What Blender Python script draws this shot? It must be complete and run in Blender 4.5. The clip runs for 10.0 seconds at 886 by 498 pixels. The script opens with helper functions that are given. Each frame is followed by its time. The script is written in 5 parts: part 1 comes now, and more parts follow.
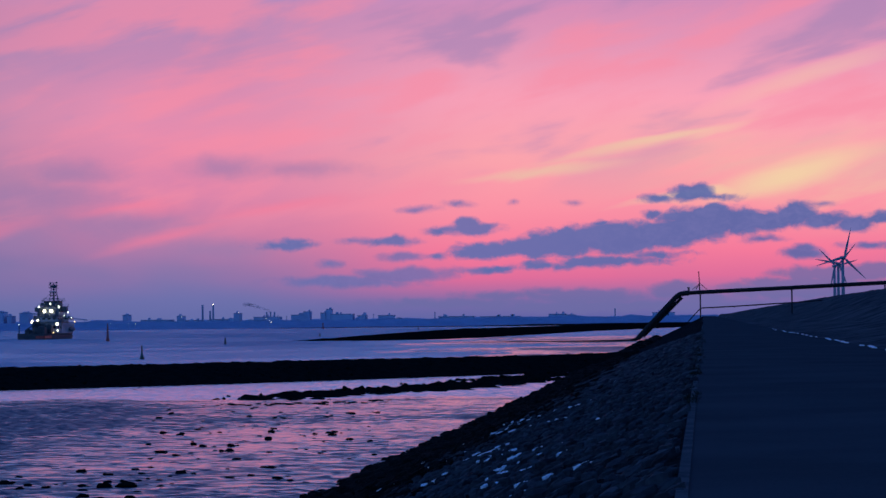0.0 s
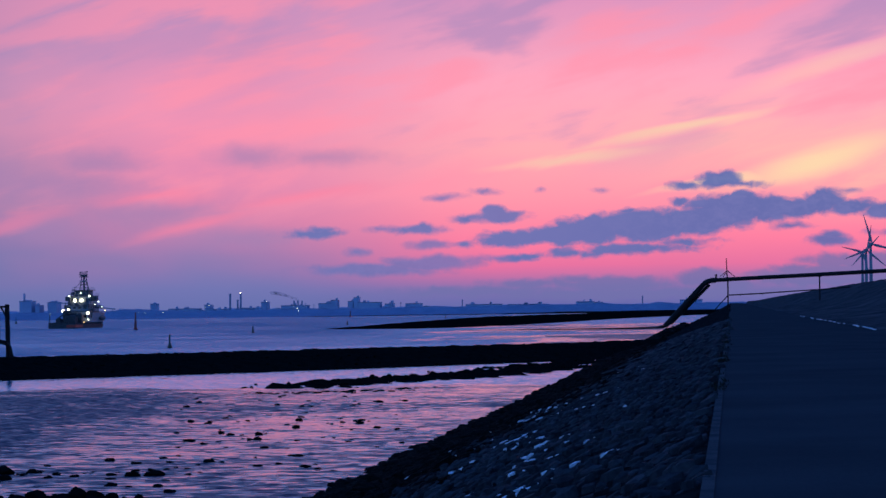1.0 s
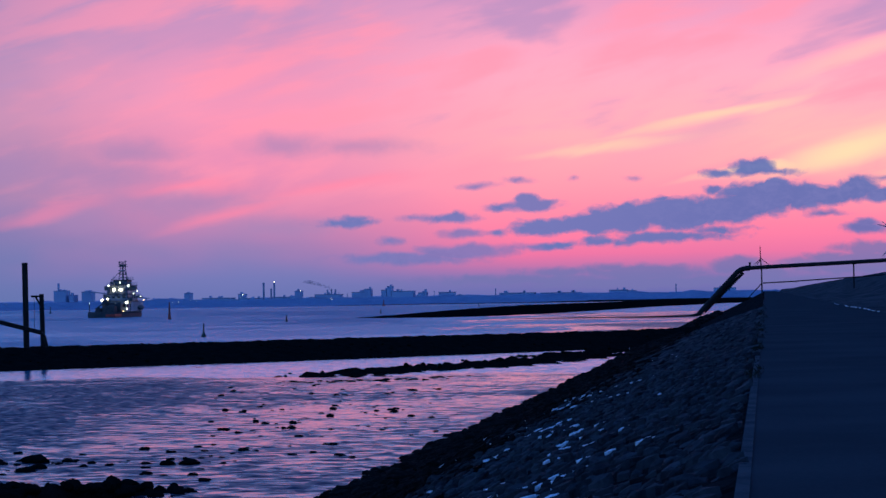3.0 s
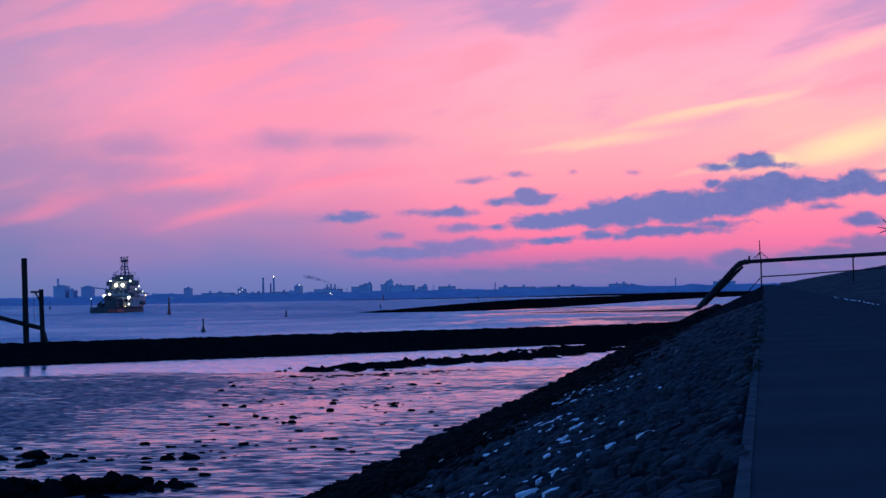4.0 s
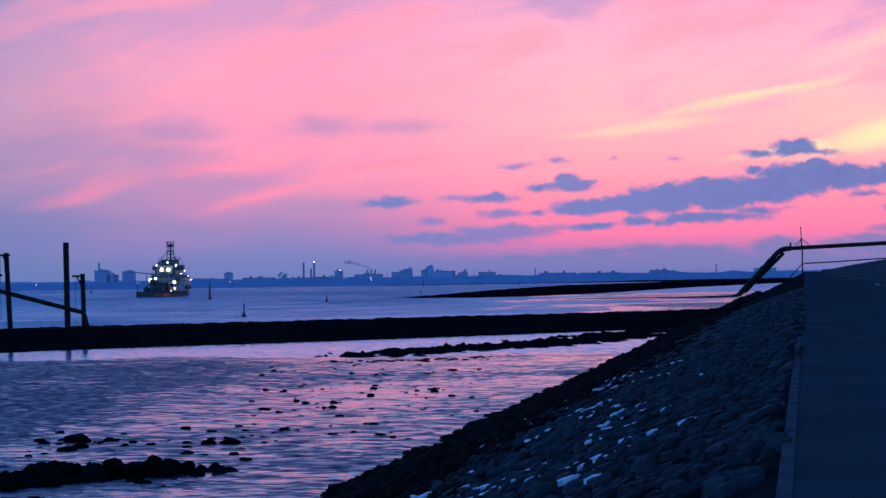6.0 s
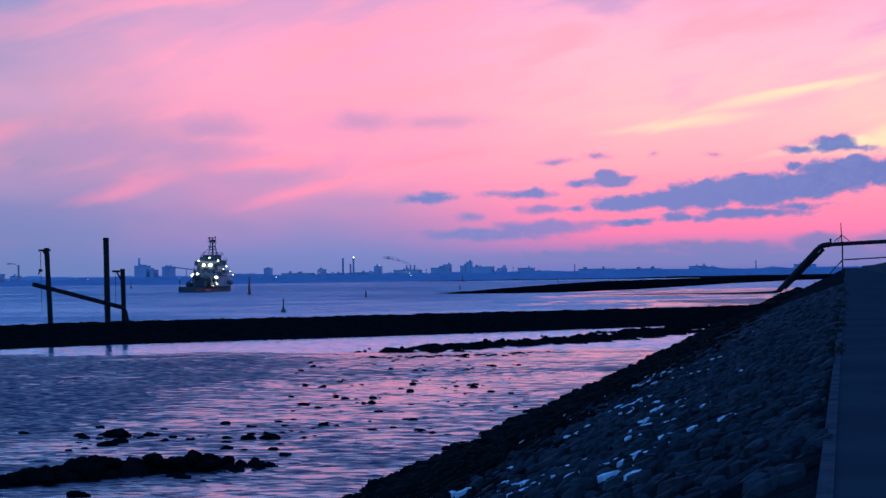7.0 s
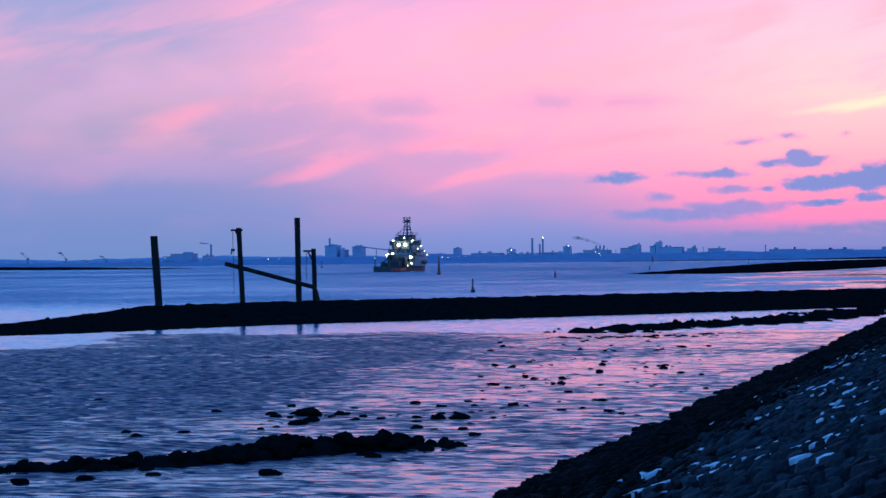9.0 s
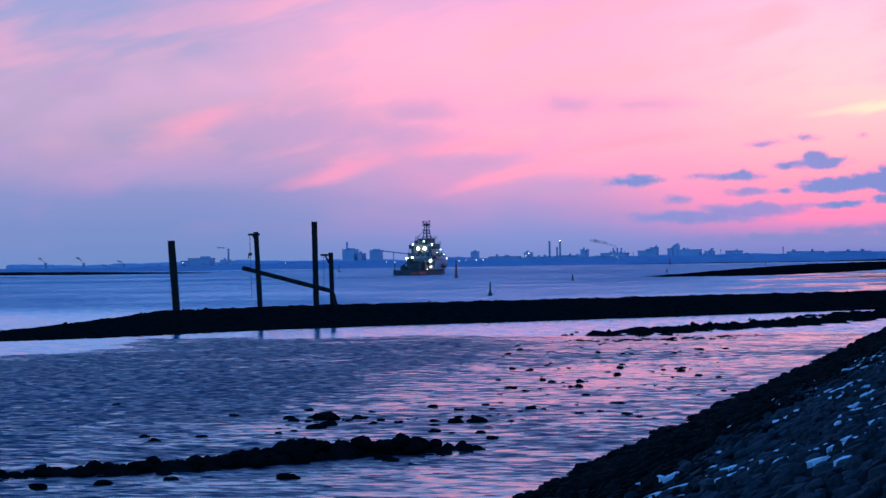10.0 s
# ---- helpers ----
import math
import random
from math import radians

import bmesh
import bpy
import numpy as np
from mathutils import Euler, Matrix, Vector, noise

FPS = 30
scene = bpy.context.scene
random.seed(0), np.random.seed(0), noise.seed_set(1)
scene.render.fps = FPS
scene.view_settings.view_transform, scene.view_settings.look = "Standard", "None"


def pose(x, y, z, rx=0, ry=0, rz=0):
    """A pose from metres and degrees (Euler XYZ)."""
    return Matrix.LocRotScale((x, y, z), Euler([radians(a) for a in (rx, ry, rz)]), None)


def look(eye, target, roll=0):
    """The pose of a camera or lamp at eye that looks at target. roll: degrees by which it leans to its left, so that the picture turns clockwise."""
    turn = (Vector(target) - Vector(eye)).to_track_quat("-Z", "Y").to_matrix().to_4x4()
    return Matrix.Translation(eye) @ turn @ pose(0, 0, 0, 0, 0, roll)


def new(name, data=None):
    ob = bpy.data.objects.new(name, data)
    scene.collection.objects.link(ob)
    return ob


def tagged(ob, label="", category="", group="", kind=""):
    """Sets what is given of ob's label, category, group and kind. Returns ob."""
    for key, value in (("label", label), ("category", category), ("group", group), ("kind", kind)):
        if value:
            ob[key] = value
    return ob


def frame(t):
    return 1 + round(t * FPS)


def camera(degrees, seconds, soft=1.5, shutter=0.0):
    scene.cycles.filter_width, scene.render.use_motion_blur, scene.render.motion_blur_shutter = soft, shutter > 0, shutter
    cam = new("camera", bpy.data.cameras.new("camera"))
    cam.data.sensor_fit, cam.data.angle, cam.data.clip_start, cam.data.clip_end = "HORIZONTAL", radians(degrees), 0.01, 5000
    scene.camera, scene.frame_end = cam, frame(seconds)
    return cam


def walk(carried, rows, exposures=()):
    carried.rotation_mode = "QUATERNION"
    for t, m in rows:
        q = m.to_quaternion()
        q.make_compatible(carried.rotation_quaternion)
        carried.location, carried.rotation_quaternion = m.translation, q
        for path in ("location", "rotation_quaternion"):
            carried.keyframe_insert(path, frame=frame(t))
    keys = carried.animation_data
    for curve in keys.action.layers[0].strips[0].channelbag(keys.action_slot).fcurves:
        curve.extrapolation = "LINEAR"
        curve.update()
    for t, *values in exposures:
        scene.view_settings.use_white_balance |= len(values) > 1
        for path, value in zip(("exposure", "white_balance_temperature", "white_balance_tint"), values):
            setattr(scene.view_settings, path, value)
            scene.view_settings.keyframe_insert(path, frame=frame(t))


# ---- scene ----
# eye 1.5 m over the dike path, path along y, water 3.5 m below the path
cam = camera(20.0, 10.0, soft=1.5)
WATER = -3.5
ROWS = [  # seconds, x, z, pitch, yaw, lean
    (0.0, 0.008, 1.506, 1.608, 5.901, 0.600),
    (0.5, 0.015, 1.506, 1.452, 6.476, 0.769),
    (1.0, 0.018, 1.508, 1.341, 6.523, 0.777),
    (1.5, 0.015, 1.509, 1.415, 6.729, 0.791),
    (2.0, -0.005, 1.498, 1.312, 6.857, 0.706),
    (2.5, -0.000, 1.500, 1.169, 7.248, 0.815),
    (4.0, -0.006, 1.494, 0.968, 7.272, 1.058),
    (4.5, -0.022, 1.499, 0.818, 7.548, 1.148),
    (5.0, 0.002, 1.496, 0.712, 7.792, 1.197),
    (5.5, -0.014, 1.496, 0.673, 7.963, 1.014),
    (7.0, -0.039, 1.496, 0.569, 9.094, 0.767),
    (7.5, -0.036, 1.492, 0.425, 9.822, 0.824),
    (8.0, -0.037, 1.502, 0.221, 10.595, 0.840),
    (8.5, -0.031, 1.501, 0.093, 11.845, 0.760),
    (9.0, -0.050, 1.504, 0.168, 13.415, 0.658),
    (9.5, -0.036, 1.499, 0.238, 13.741, 0.921),
    (10.0, -0.040, 1.511, 0.251, 13.808, 0.878),
]
EXPOSURES = [(0.0, -0.16, 6500, 8), (1.0, -0.01, 6500, 6), (2.5, 0.08, 6500, 5), (5.0, 0.24, 6500, 0), (7.5, 0.49, 6500, -8), (9.0, 0.7, 6500, -13), (10.0, 0.65, 6500, -13)]
walk(cam, [(t, pose(x, 0, z, 90 + pitch, 0, yaw) @ pose(0, 0, 0, 0, 0, -lean)) for t, x, z, pitch, yaw, lean in ROWS], EXPOSURES)

# ---- light ----


def lin(r, g, b, stops=0.0):
    """Display colour 0..255 to linear, as seen at that exposure."""
    return tuple((((c / 255 + 0.055) / 1.055) ** 2.4 if c > 10 else c / 255 / 12.92) / 2 ** stops for c in (r, g, b))


class Graph:
    """Short names for node work."""

    def __init__(self, tree):
        self.tree = tree
        tree.nodes.clear()

    def node(self, kind, **inputs):
        n = self.tree.nodes.new(kind)
        for key, value in inputs.items():
            self.put(n.inputs[key.replace("_", " ")], value)
        return n

    def put(self, socket, value):
        if isinstance(value, bpy.types.NodeSocket):
            self.tree.links.new(value, socket)
        else:
            socket.default_value = value

    def math(self, op, a, b=0.0, c=0.0, clamp=False):
        n = self.tree.nodes.new("ShaderNodeMath")
        n.operation, n.use_clamp = op, clamp
        for s, v in zip(n.inputs, (a, b, c)):
            self.put(s, v)
        return n.outputs[0]

    def vec(self, op, a, b=(0, 0, 0)):
        n = self.tree.nodes.new("ShaderNodeVectorMath")
        n.operation = op
        self.put(n.inputs[0], a), self.put(n.inputs[1], b)
        return n.outputs["Value"] if op in ("LENGTH", "DOT_PRODUCT") else n.outputs[0]

    def span(self, v, a, b, lo=0.0, hi=1.0, smooth=True):
        n = self.tree.nodes.new("ShaderNodeMapRange")
        n.interpolation_type = "SMOOTHSTEP" if smooth else "LINEAR"
        for s, x in zip(n.inputs, (v, a, b, lo, hi)):
            self.put(s, x)
        return n.outputs[0]

    def ramp(self, v, stops):
        n = self.tree.nodes.new("ShaderNodeValToRGB")
        e = n.color_ramp.elements
        while len(e) < len(stops):
            e.new(0.5)
        for el, (at, c) in zip(e, stops):
            el.position, el.color = at, (*c, 1)
        self.put(n.inputs[0], v)
        return n.outputs[0]

    def mix(self, f, a, b, blend="MIX"):
        n = self.tree.nodes.new("ShaderNodeMix")
        n.data_type, n.blend_type = "RGBA", blend
        for s, v in zip((n.inputs[0], n.inputs[6], n.inputs[7]), (f, a, b)):
            self.put(s, (*v, 1) if isinstance(v, tuple) and len(v) == 3 else v)
        return n.outputs[2]

    def noise(self, p, scale, detail=4.0, rough=0.55, distort=0.0):
        n = self.tree.nodes.new("ShaderNodeTexNoise")
        for key, v in (("Vector", p), ("Scale", scale), ("Detail", detail), ("Roughness", rough), ("Distortion", distort)):
            self.put(n.inputs[key], v)
        return n.outputs["Fac"]

    def join(self, x, y, z=0.0):
        n = self.tree.nodes.new("ShaderNodeCombineXYZ")
        for s, v in zip(n.inputs, (x, y, z)):
            self.put(s, v)
        return n.outputs[0]

    def split(self, v):
        n = self.tree.nodes.new("ShaderNodeSeparateXYZ")
        self.put(n.inputs[0], v)
        return n.outputs


SUN_BEARING, SUN_HEIGHT = 7.0, 1.0  # degrees east of the path, over the horizon

# grey-blue cumulus and stratus: bearing, height, half width, half height in degrees
HEAP_BODY = [
    (-4.96, 1.56, 0.7, 0.17), (-3.87, 1.62, 0.78, 0.2), (-3.09, 1.74, 0.74, 0.3), (-2.0, 1.82, 1.01, 0.33), (-0.92, 1.88, 1.01, 0.28), (-0.15, 2.12, 0.82, 0.33),
    (0.62, 2.17, 0.9, 0.28), (1.39, 2.16, 0.7, 0.2), (2.08, 2.29, 0.43, 0.26), (2.77, 2.15, 0.47, 0.16), (3.45, 2.06, 0.47, 0.16), (3.9, 2.16, 0.31, 0.14),
]
HEAP_EDGES = [
    (-1.07, 2.36, 0.23, 0.12), (-2.27, 2.15, 0.14, 0.09), (-3.23, 1.93, 0.19, 0.14), (0.28, 2.39, 0.27, 0.16), (-2.01, 1.31, 1.25, 0.11), (-3.56, 1.2, 0.7, 0.09),
    (-2.63, 1.27, 0.62, 0.11), (-4.5, 1.13, 0.54, 0.07), (-1.0, 1.42, 0.62, 0.09), (-0.99, 2.72, 0.43, 0.08), (-0.25, 2.8, 0.47, 0.17), (-0.04, 2.9, 0.25, 0.12), (0.29, 2.72, 0.47, 0.07),
]
SMALL_HEAPS = [
    (-5.31, 2.06, 0.62, 0.13), (-5.38, 2.17, 0.3, 0.14), (-4.92, 2.1, 0.25, 0.11), (-6.05, 1.44, 0.2, 0.08), (2.22, 1.41, 0.4, 0.12), (2.26, 1.51, 0.22, 0.09),
    (1.37, 1.75, 0.35, 0.07), (3.75, 1.58, 0.51, 0.07), (-9.44, 1.73, 0.57, 0.08), (-9.32, 1.81, 0.29, 0.07), (-7.01, 1.79, 0.5, 0.1), (-6.94, 1.84, 0.24, 0.08),
]
THIN_STRATUS = [
    (-6.51, 2.53, 0.35, 0.07), (-5.53, 2.64, 0.28, 0.06), (-2.89, 2.64, 0.16, 0.04), (2.62, 2.52, 0.31, 0.05), (-4.25, 2.66, 0.11, 0.04), (-6.81, 1.44, 0.42, 0.1),
    (-8.47, 1.27, 0.25, 0.08), (-8.1, 0.88, 1.31, 0.12), (-6.81, 1.03, 0.95, 0.14), (-7.84, 1.82, 0.38, 0.06), (-6.04, 2.02, 0.21, 0.07), (-5.2, 1.1, 0.6, 0.07),
]
BANKS = [
    (-2.64, 0.49, 1.01, 0.16), (-3.49, 0.61, 0.31, 0.09), (-0.59, 0.62, 0.47, 0.16), (-0.01, 0.44, 0.62, 0.11), (1.37, 0.75, 0.47, 0.11), (3.05, 0.94, 1.17, 0.17),
    (3.96, 1.01, 0.62, 0.16), (-5.6, 0.37, 1.87, 0.09), (-2.02, 0.27, 2.96, 0.11), (-4.35, 0.52, 0.93, 0.08), (2.6, 0.62, 1.8, 0.2),
]
WISPS = [
    (-10.86, 3.5, 0.75, 0.24), (-9.21, 3.45, 1.1, 0.16), (-15.29, 2.88, 1.5, 0.34), (-13.2, 2.2, 1.5, 0.26), (-11.01, 1.66, 1.2, 0.2), (-14.28, 3.39, 0.9, 0.25),
    (-15.63, 1.96, 1.0, 0.3), (-21.99, 4.18, 0.55, 0.2), (-23.78, 2.57, 0.5, 0.25), (-17.2, 3.1, 1.6, 0.42), (-19.61, 2.15, 2.6, 0.32),
]
# lit streaks: bearing, height, half length, half width, rise
STREAKS = [(-1.4, 3.95, 3.2, 0.12, 0.18), (-0.2, 2.75, 2.4, 0.12, 0.16), (1.9, 3.2, 2.6, 0.32, 0.27), (2.4, 5.4, 3.2, 0.2, 0.3), (-3.6, 3.35, 2.6, 0.14, 0.12)]
PINK_STREAKS = [(-12.2, 1.9, 2.2, 0.2, 0.22), (-13.1, 2.6, 1.9, 0.16, 0.09), (-19.3, 3.2, 1.5, 0.26, 0.3), (-9.6, 2.6, 2.6, 0.22, 0.12), (-16.3, 2.0, 1.9, 0.16, 0.2)]


def make_world():
    world = bpy.data.worlds.new("dusk_sky")
    scene.world = world
    world.use_nodes = True
    g = Graph(world.node_tree)
    d = g.node("ShaderNodeTexCoord").outputs["Generated"]
    x, y, z = g.split(d)
    el = g.math("DEGREES", g.math("ARCSINE", z))
    az = g.math("DEGREES", g.math("ARCTAN2", x, y))
    p = g.join(az, el, 0.0)
    # clear dusk colours by height, away from the sunset and near it
    h = g.math("DIVIDE", el, 40.0)
    upper = [(0.225, lin(112, 164, 246)), (0.45, lin(86, 156, 252)), (1.0, lin(40, 110, 212))]
    west = g.ramp(h, [(0.0, lin(122, 142, 212, 0.7)), (0.02, lin(132, 144, 214, 0.7)), (0.04, lin(150, 149, 217, 0.7)), (0.06, lin(172, 158, 215, 0.7)),
                      (0.08, lin(200, 166, 216, 0.7)), (0.105, lin(204, 170, 222, 0.7)), (0.138, lin(176, 167, 227, 0.7)), (0.175, lin(160, 164, 230, 0.7))] + upper)
    away = g.ramp(h, [(0.0, lin(109, 120, 187, 0.2)), (0.013, lin(122, 126, 192, 0.2)), (0.030, lin(149, 132, 191, 0.2)), (0.05, lin(216, 139, 188, 0.2)),
                      (0.075, lin(242, 147, 192, 0.2)), (0.105, lin(256, 156, 195, 0.2)), (0.138, lin(236, 155, 200, 0.2)), (0.178, lin(194, 152, 206, 0.2))] + upper)
    near = g.ramp(h, [(0.0, lin(106, 112, 184, 0.2)), (0.010, lin(136, 120, 188, 0.2)), (0.023, lin(248, 122, 174, 0.2)), (0.038, lin(270, 134, 172, 0.15)),
                      (0.063, lin(272, 158, 180, 0.1)), (0.09, lin(272, 177, 188, 0.1)), (0.125, lin(270, 175, 200, 0.1)), (0.178, lin(236, 158, 206, 0.2))] + upper)
    # a slow wave in the height of the pink band
    bow = g.noise(g.join(g.math("MULTIPLY", az, 0.16), g.math("MULTIPLY", el, 0.35)), 1.0, 3)
    wave = g.math("MULTIPLY", g.math("SUBTRACT", bow, 0.5), 0.6)
    base = g.mix(g.math("ADD", g.span(az, -20.5, -11.5), wave, clamp=True), west, away)
    base = g.mix(g.math("ADD", g.span(az, -12.0, -4.0), wave, clamp=True), base, near)
    # long slanting veils of high cloud
    sx = g.math("ADD", g.math("MULTIPLY", az, 0.97), g.math("MULTIPLY", el, 0.24))
    sy = g.math("SUBTRACT", g.math("MULTIPLY", el, 0.97), g.math("MULTIPLY", az, 0.24))
    veil = g.noise(g.join(g.math("MULTIPLY", sx, 0.14), g.math("MULTIPLY", sy, 0.42), 3.1), 1.0, 5, 0.5, 0.4)
    fine = g.noise(g.join(g.math("MULTIPLY", sx, 0.32), g.math("MULTIPLY", sy, 1.5), 7.7), 1.0, 5, 0.5, 0.3)
    v = g.math("ADD", g.math("MULTIPLY", veil, 0.66), g.math("MULTIPLY", fine, 0.34))
    high = g.span(el, 2.4, 5.0)
    base = g.mix(g.math("MULTIPLY", g.math("MULTIPLY", g.span(v, 0.5, 0.62), 0.75), high), base, lin(190, 150, 204, 0.2))
    base = g.mix(g.math("MULTIPLY", g.math("MULTIPLY", g.span(v, 0.5, 0.38), 0.65), g.math("MULTIPLY", g.span(el, 1.4, 3.2), g.span(az, -20.0, -12.0, 0.35, 1.0))), base, lin(272, 156, 184, 0.15))
    # yellow-lit streaks beside the sunset
    glow = 0.0
    for a, e, w, t, rise in STREAKS:
        da = g.math("SUBTRACT", az, a)
        de = g.math("SUBTRACT", g.math("SUBTRACT", el, e), g.math("MULTIPLY", da, rise))
        de = g.math("ADD", de, g.math("MULTIPLY", g.math("SUBTRACT", fine, 0.5), 0.6))
        r = g.vec("LENGTH", g.join(g.math("DIVIDE", da, w), g.math("DIVIDE", de, t * 1.5)))
        glow = g.math("MAXIMUM", glow, g.span(r, 1.0, 0.0, 0.0, 0.3 if e > 5 else 1.0))
    blush = 0.0
    for a, e, w, t, rise in PINK_STREAKS:
        da = g.math("SUBTRACT", az, a)
        de = g.math("SUBTRACT", g.math("SUBTRACT", el, e), g.math("MULTIPLY", da, rise))
        de = g.math("ADD", de, g.math("MULTIPLY", g.math("SUBTRACT", fine, 0.5), 0.7))
        r = g.vec("LENGTH", g.join(g.math("DIVIDE", da, w), g.math("DIVIDE", de, t * 1.6)))
        blush = g.math("MAXIMUM", blush, g.span(r, 1.0, 0.0))
    gold = g.mix(g.span(az, -3.0, 3.0), lin(255, 206, 184, 0.1), lin(255, 238, 178))
    base = g.mix(g.math("MULTIPLY", glow, 0.8), base, gold)
    warm = g.math("MULTIPLY", g.span(az, -4.0, 4.5), g.math("MULTIPLY", g.span(el, 1.6, 3.0), g.span(el, 5.2, 3.4)))
    base = g.mix(g.math("MULTIPLY", warm, g.math("MULTIPLY", g.span(fine, 0.35, 0.7), 0.6)), base, lin(255, 206, 176))
    # clouds: billowed and ragged by noise
    bend = g.tree.nodes.new("ShaderNodeTexNoise")
    g.put(bend.inputs["Vector"], p), g.put(bend.inputs["Scale"], 1.6), g.put(bend.inputs["Detail"], 3.0)
    p = g.vec("ADD", p, g.vec("MULTIPLY", g.vec("SUBTRACT", bend.outputs["Color"], (0.5, 0.5, 0.5)), (0.55, 0.2, 0.0)))
    n1 = g.noise(g.vec("MULTIPLY", p, (1.0, 1.5, 1.0)), 2.2, 5, 0.55)
    n2 = g.noise(g.vec("MULTIPLY", p, (1.0, 1.5, 1.0)), 7.0, 4, 0.6)
    rag = g.math("ADD", g.math("MULTIPLY", g.math("SUBTRACT", n1, 0.5), 0.34), g.math("MULTIPLY", g.math("SUBTRACT", n2, 0.5), 0.07))

    def heap(blobs, a, b, ragged=1.0):
        """Cover by depth inside the nearest blob, in degrees."""
        best = -1.0
        for ca, ce, w, t in blobs:
            q = g.vec("MULTIPLY", g.vec("SUBTRACT", p, (ca, ce, 0)), (1 / w, 1 / t, 0))
            best = g.math("MAXIMUM", best, g.math("MULTIPLY", g.math("SUBTRACT", 1.28, g.vec("LENGTH", q)), min(t, 0.2)))
        return g.span(g.math("MULTIPLY_ADD", rag, ragged, best), a, b)

    grey = g.mix(g.span(az, -8.0, 2.0), lin(110, 126, 196, 0.2), lin(88, 114, 186, 0.2))
    grey = g.mix(g.span(g.math("ADD", g.math("MULTIPLY", n1, 0.6), g.math("MULTIPLY", n2, 0.4)), 0.4, 0.66), grey, lin(104, 122, 192, 0.2))
    base = g.mix(g.math("MULTIPLY", heap(WISPS, -0.12, 0.26, 0.5), 0.62), base, lin(172, 138, 192, 0.2))
    base = g.mix(g.math("MULTIPLY", blush, g.span(az, -20.0, -12.0, 0.3, 0.55)), base, lin(272, 142, 176, 0.2))
    base = g.mix(g.math("MULTIPLY", heap(BANKS, -0.06, 0.08, 0.6), 0.85), base, lin(120, 120, 184, 0.2))
    base = g.mix(g.math("MULTIPLY", heap(THIN_STRATUS, -0.05, 0.09, 0.45), 0.8), base, grey)
    base = g.mix(g.math("MULTIPLY", heap(SMALL_HEAPS, -0.04, 0.08, 0.5), 0.92), base, grey)
    base = g.mix(g.math("MULTIPLY", heap(HEAP_BODY + HEAP_EDGES, -0.04, 0.09, 0.75), 0.95), base, grey)
    # the dusk side of the sky, behind
    base = g.mix(g.span(y, 0.9, 0.4), base, g.ramp(h, [(0.0, lin(124, 166, 232)), (0.25, lin(104, 158, 240)), (0.5, lin(80, 142, 236)), (1.0, lin(44, 110, 212))]))
    base = g.mix(g.span(el, 35.0, 75.0), base, lin(22, 78, 178))
    # the earth's shade under the horizon
    base = g.mix(g.span(el, -0.02, -0.6), base, lin(40, 56, 116))
    sky = g.node("ShaderNodeTexSky")
    sky.sky_type, sky.sun_disc = "NISHITA", False
    sky.sun_elevation, sky.sun_rotation = radians(SUN_HEIGHT), radians(SUN_BEARING)
    back = g.node("ShaderNodeBackground", Color=base, Strength=1.0)
    faint = g.node("ShaderNodeBackground", Color=sky.outputs[0], Strength=0.0004)
    both = g.node("ShaderNodeAddShader")
    g.put(both.inputs[0], back.outputs[0]), g.put(both.inputs[1], faint.outputs[0])
    out = g.node("ShaderNodeOutputWorld")
    g.put(out.inputs[0], both.outputs[0])


make_world()
sun = new("sun", bpy.data.lights.new("sun", "SUN"))
sun.data.energy, sun.data.angle, sun.data.color = 0.03, radians(12), (1.0, 0.55, 0.5)
sun.matrix_world = look((0, 0, 0), (-math.sin(radians(SUN_BEARING)), -math.cos(radians(SUN_BEARING)), -math.tan(radians(SUN_HEIGHT))))

# ---- materials ----


def surface(name, dark, light, rough=0.8, scale=4.0, bump=0.3, fine=30.0, depth=0.02, metal=0.0, stretch=(1, 1, 1), spec=0.5, by_object=0.0):
    """A two-scale mottled surface: dark and light base colours, relief in metres."""
    m = bpy.data.materials.new(name)
    m.use_nodes = True
    g = Graph(m.node_tree)
    p = g.vec("MULTIPLY", g.node("ShaderNodeNewGeometry").outputs["Position"], stretch)
    big, small = g.noise(p, scale, 4), g.noise(p, fine, 5, 0.6)
    f = g.math("ADD", g.math("MULTIPLY", big, 0.6), g.math("MULTIPLY", small, 0.4))
    f = g.span(f, 0.36, 0.64)
    if by_object:
        rnd = g.node("ShaderNodeObjectInfo").outputs["Random"]
        isl = g.node("ShaderNodeNewGeometry").outputs["Random Per Island"]
        f = g.math("ADD", g.math("MULTIPLY", f, 1 - by_object), g.math("MULTIPLY", g.math("FRACT", g.math("ADD", rnd, isl)), by_object))
    b = g.node("ShaderNodeBump", Strength=bump, Distance=depth, Height=f)
    s = g.node("ShaderNodeBsdfPrincipled", Base_Color=g.mix(f, dark, light), Roughness=g.span(small, 0.3, 0.7, max(0.02, rough - 0.12), min(1, rough + 0.1)), Metallic=metal,
               Normal=b.outputs[0])
    s.inputs["Specular IOR Level"].default_value = spec
    g.put(g.node("ShaderNodeOutputMaterial").inputs[0], s.outputs[0])
    return m


def glowing(name, colour, strength):
    m = bpy.data.materials.new(name)
    m.use_nodes = True
    g = Graph(m.node_tree)
    s = g.node("ShaderNodeEmission", Color=(*colour, 1), Strength=strength)
    g.put(g.node("ShaderNodeOutputMaterial").inputs[0], s.outputs[0])
    return m


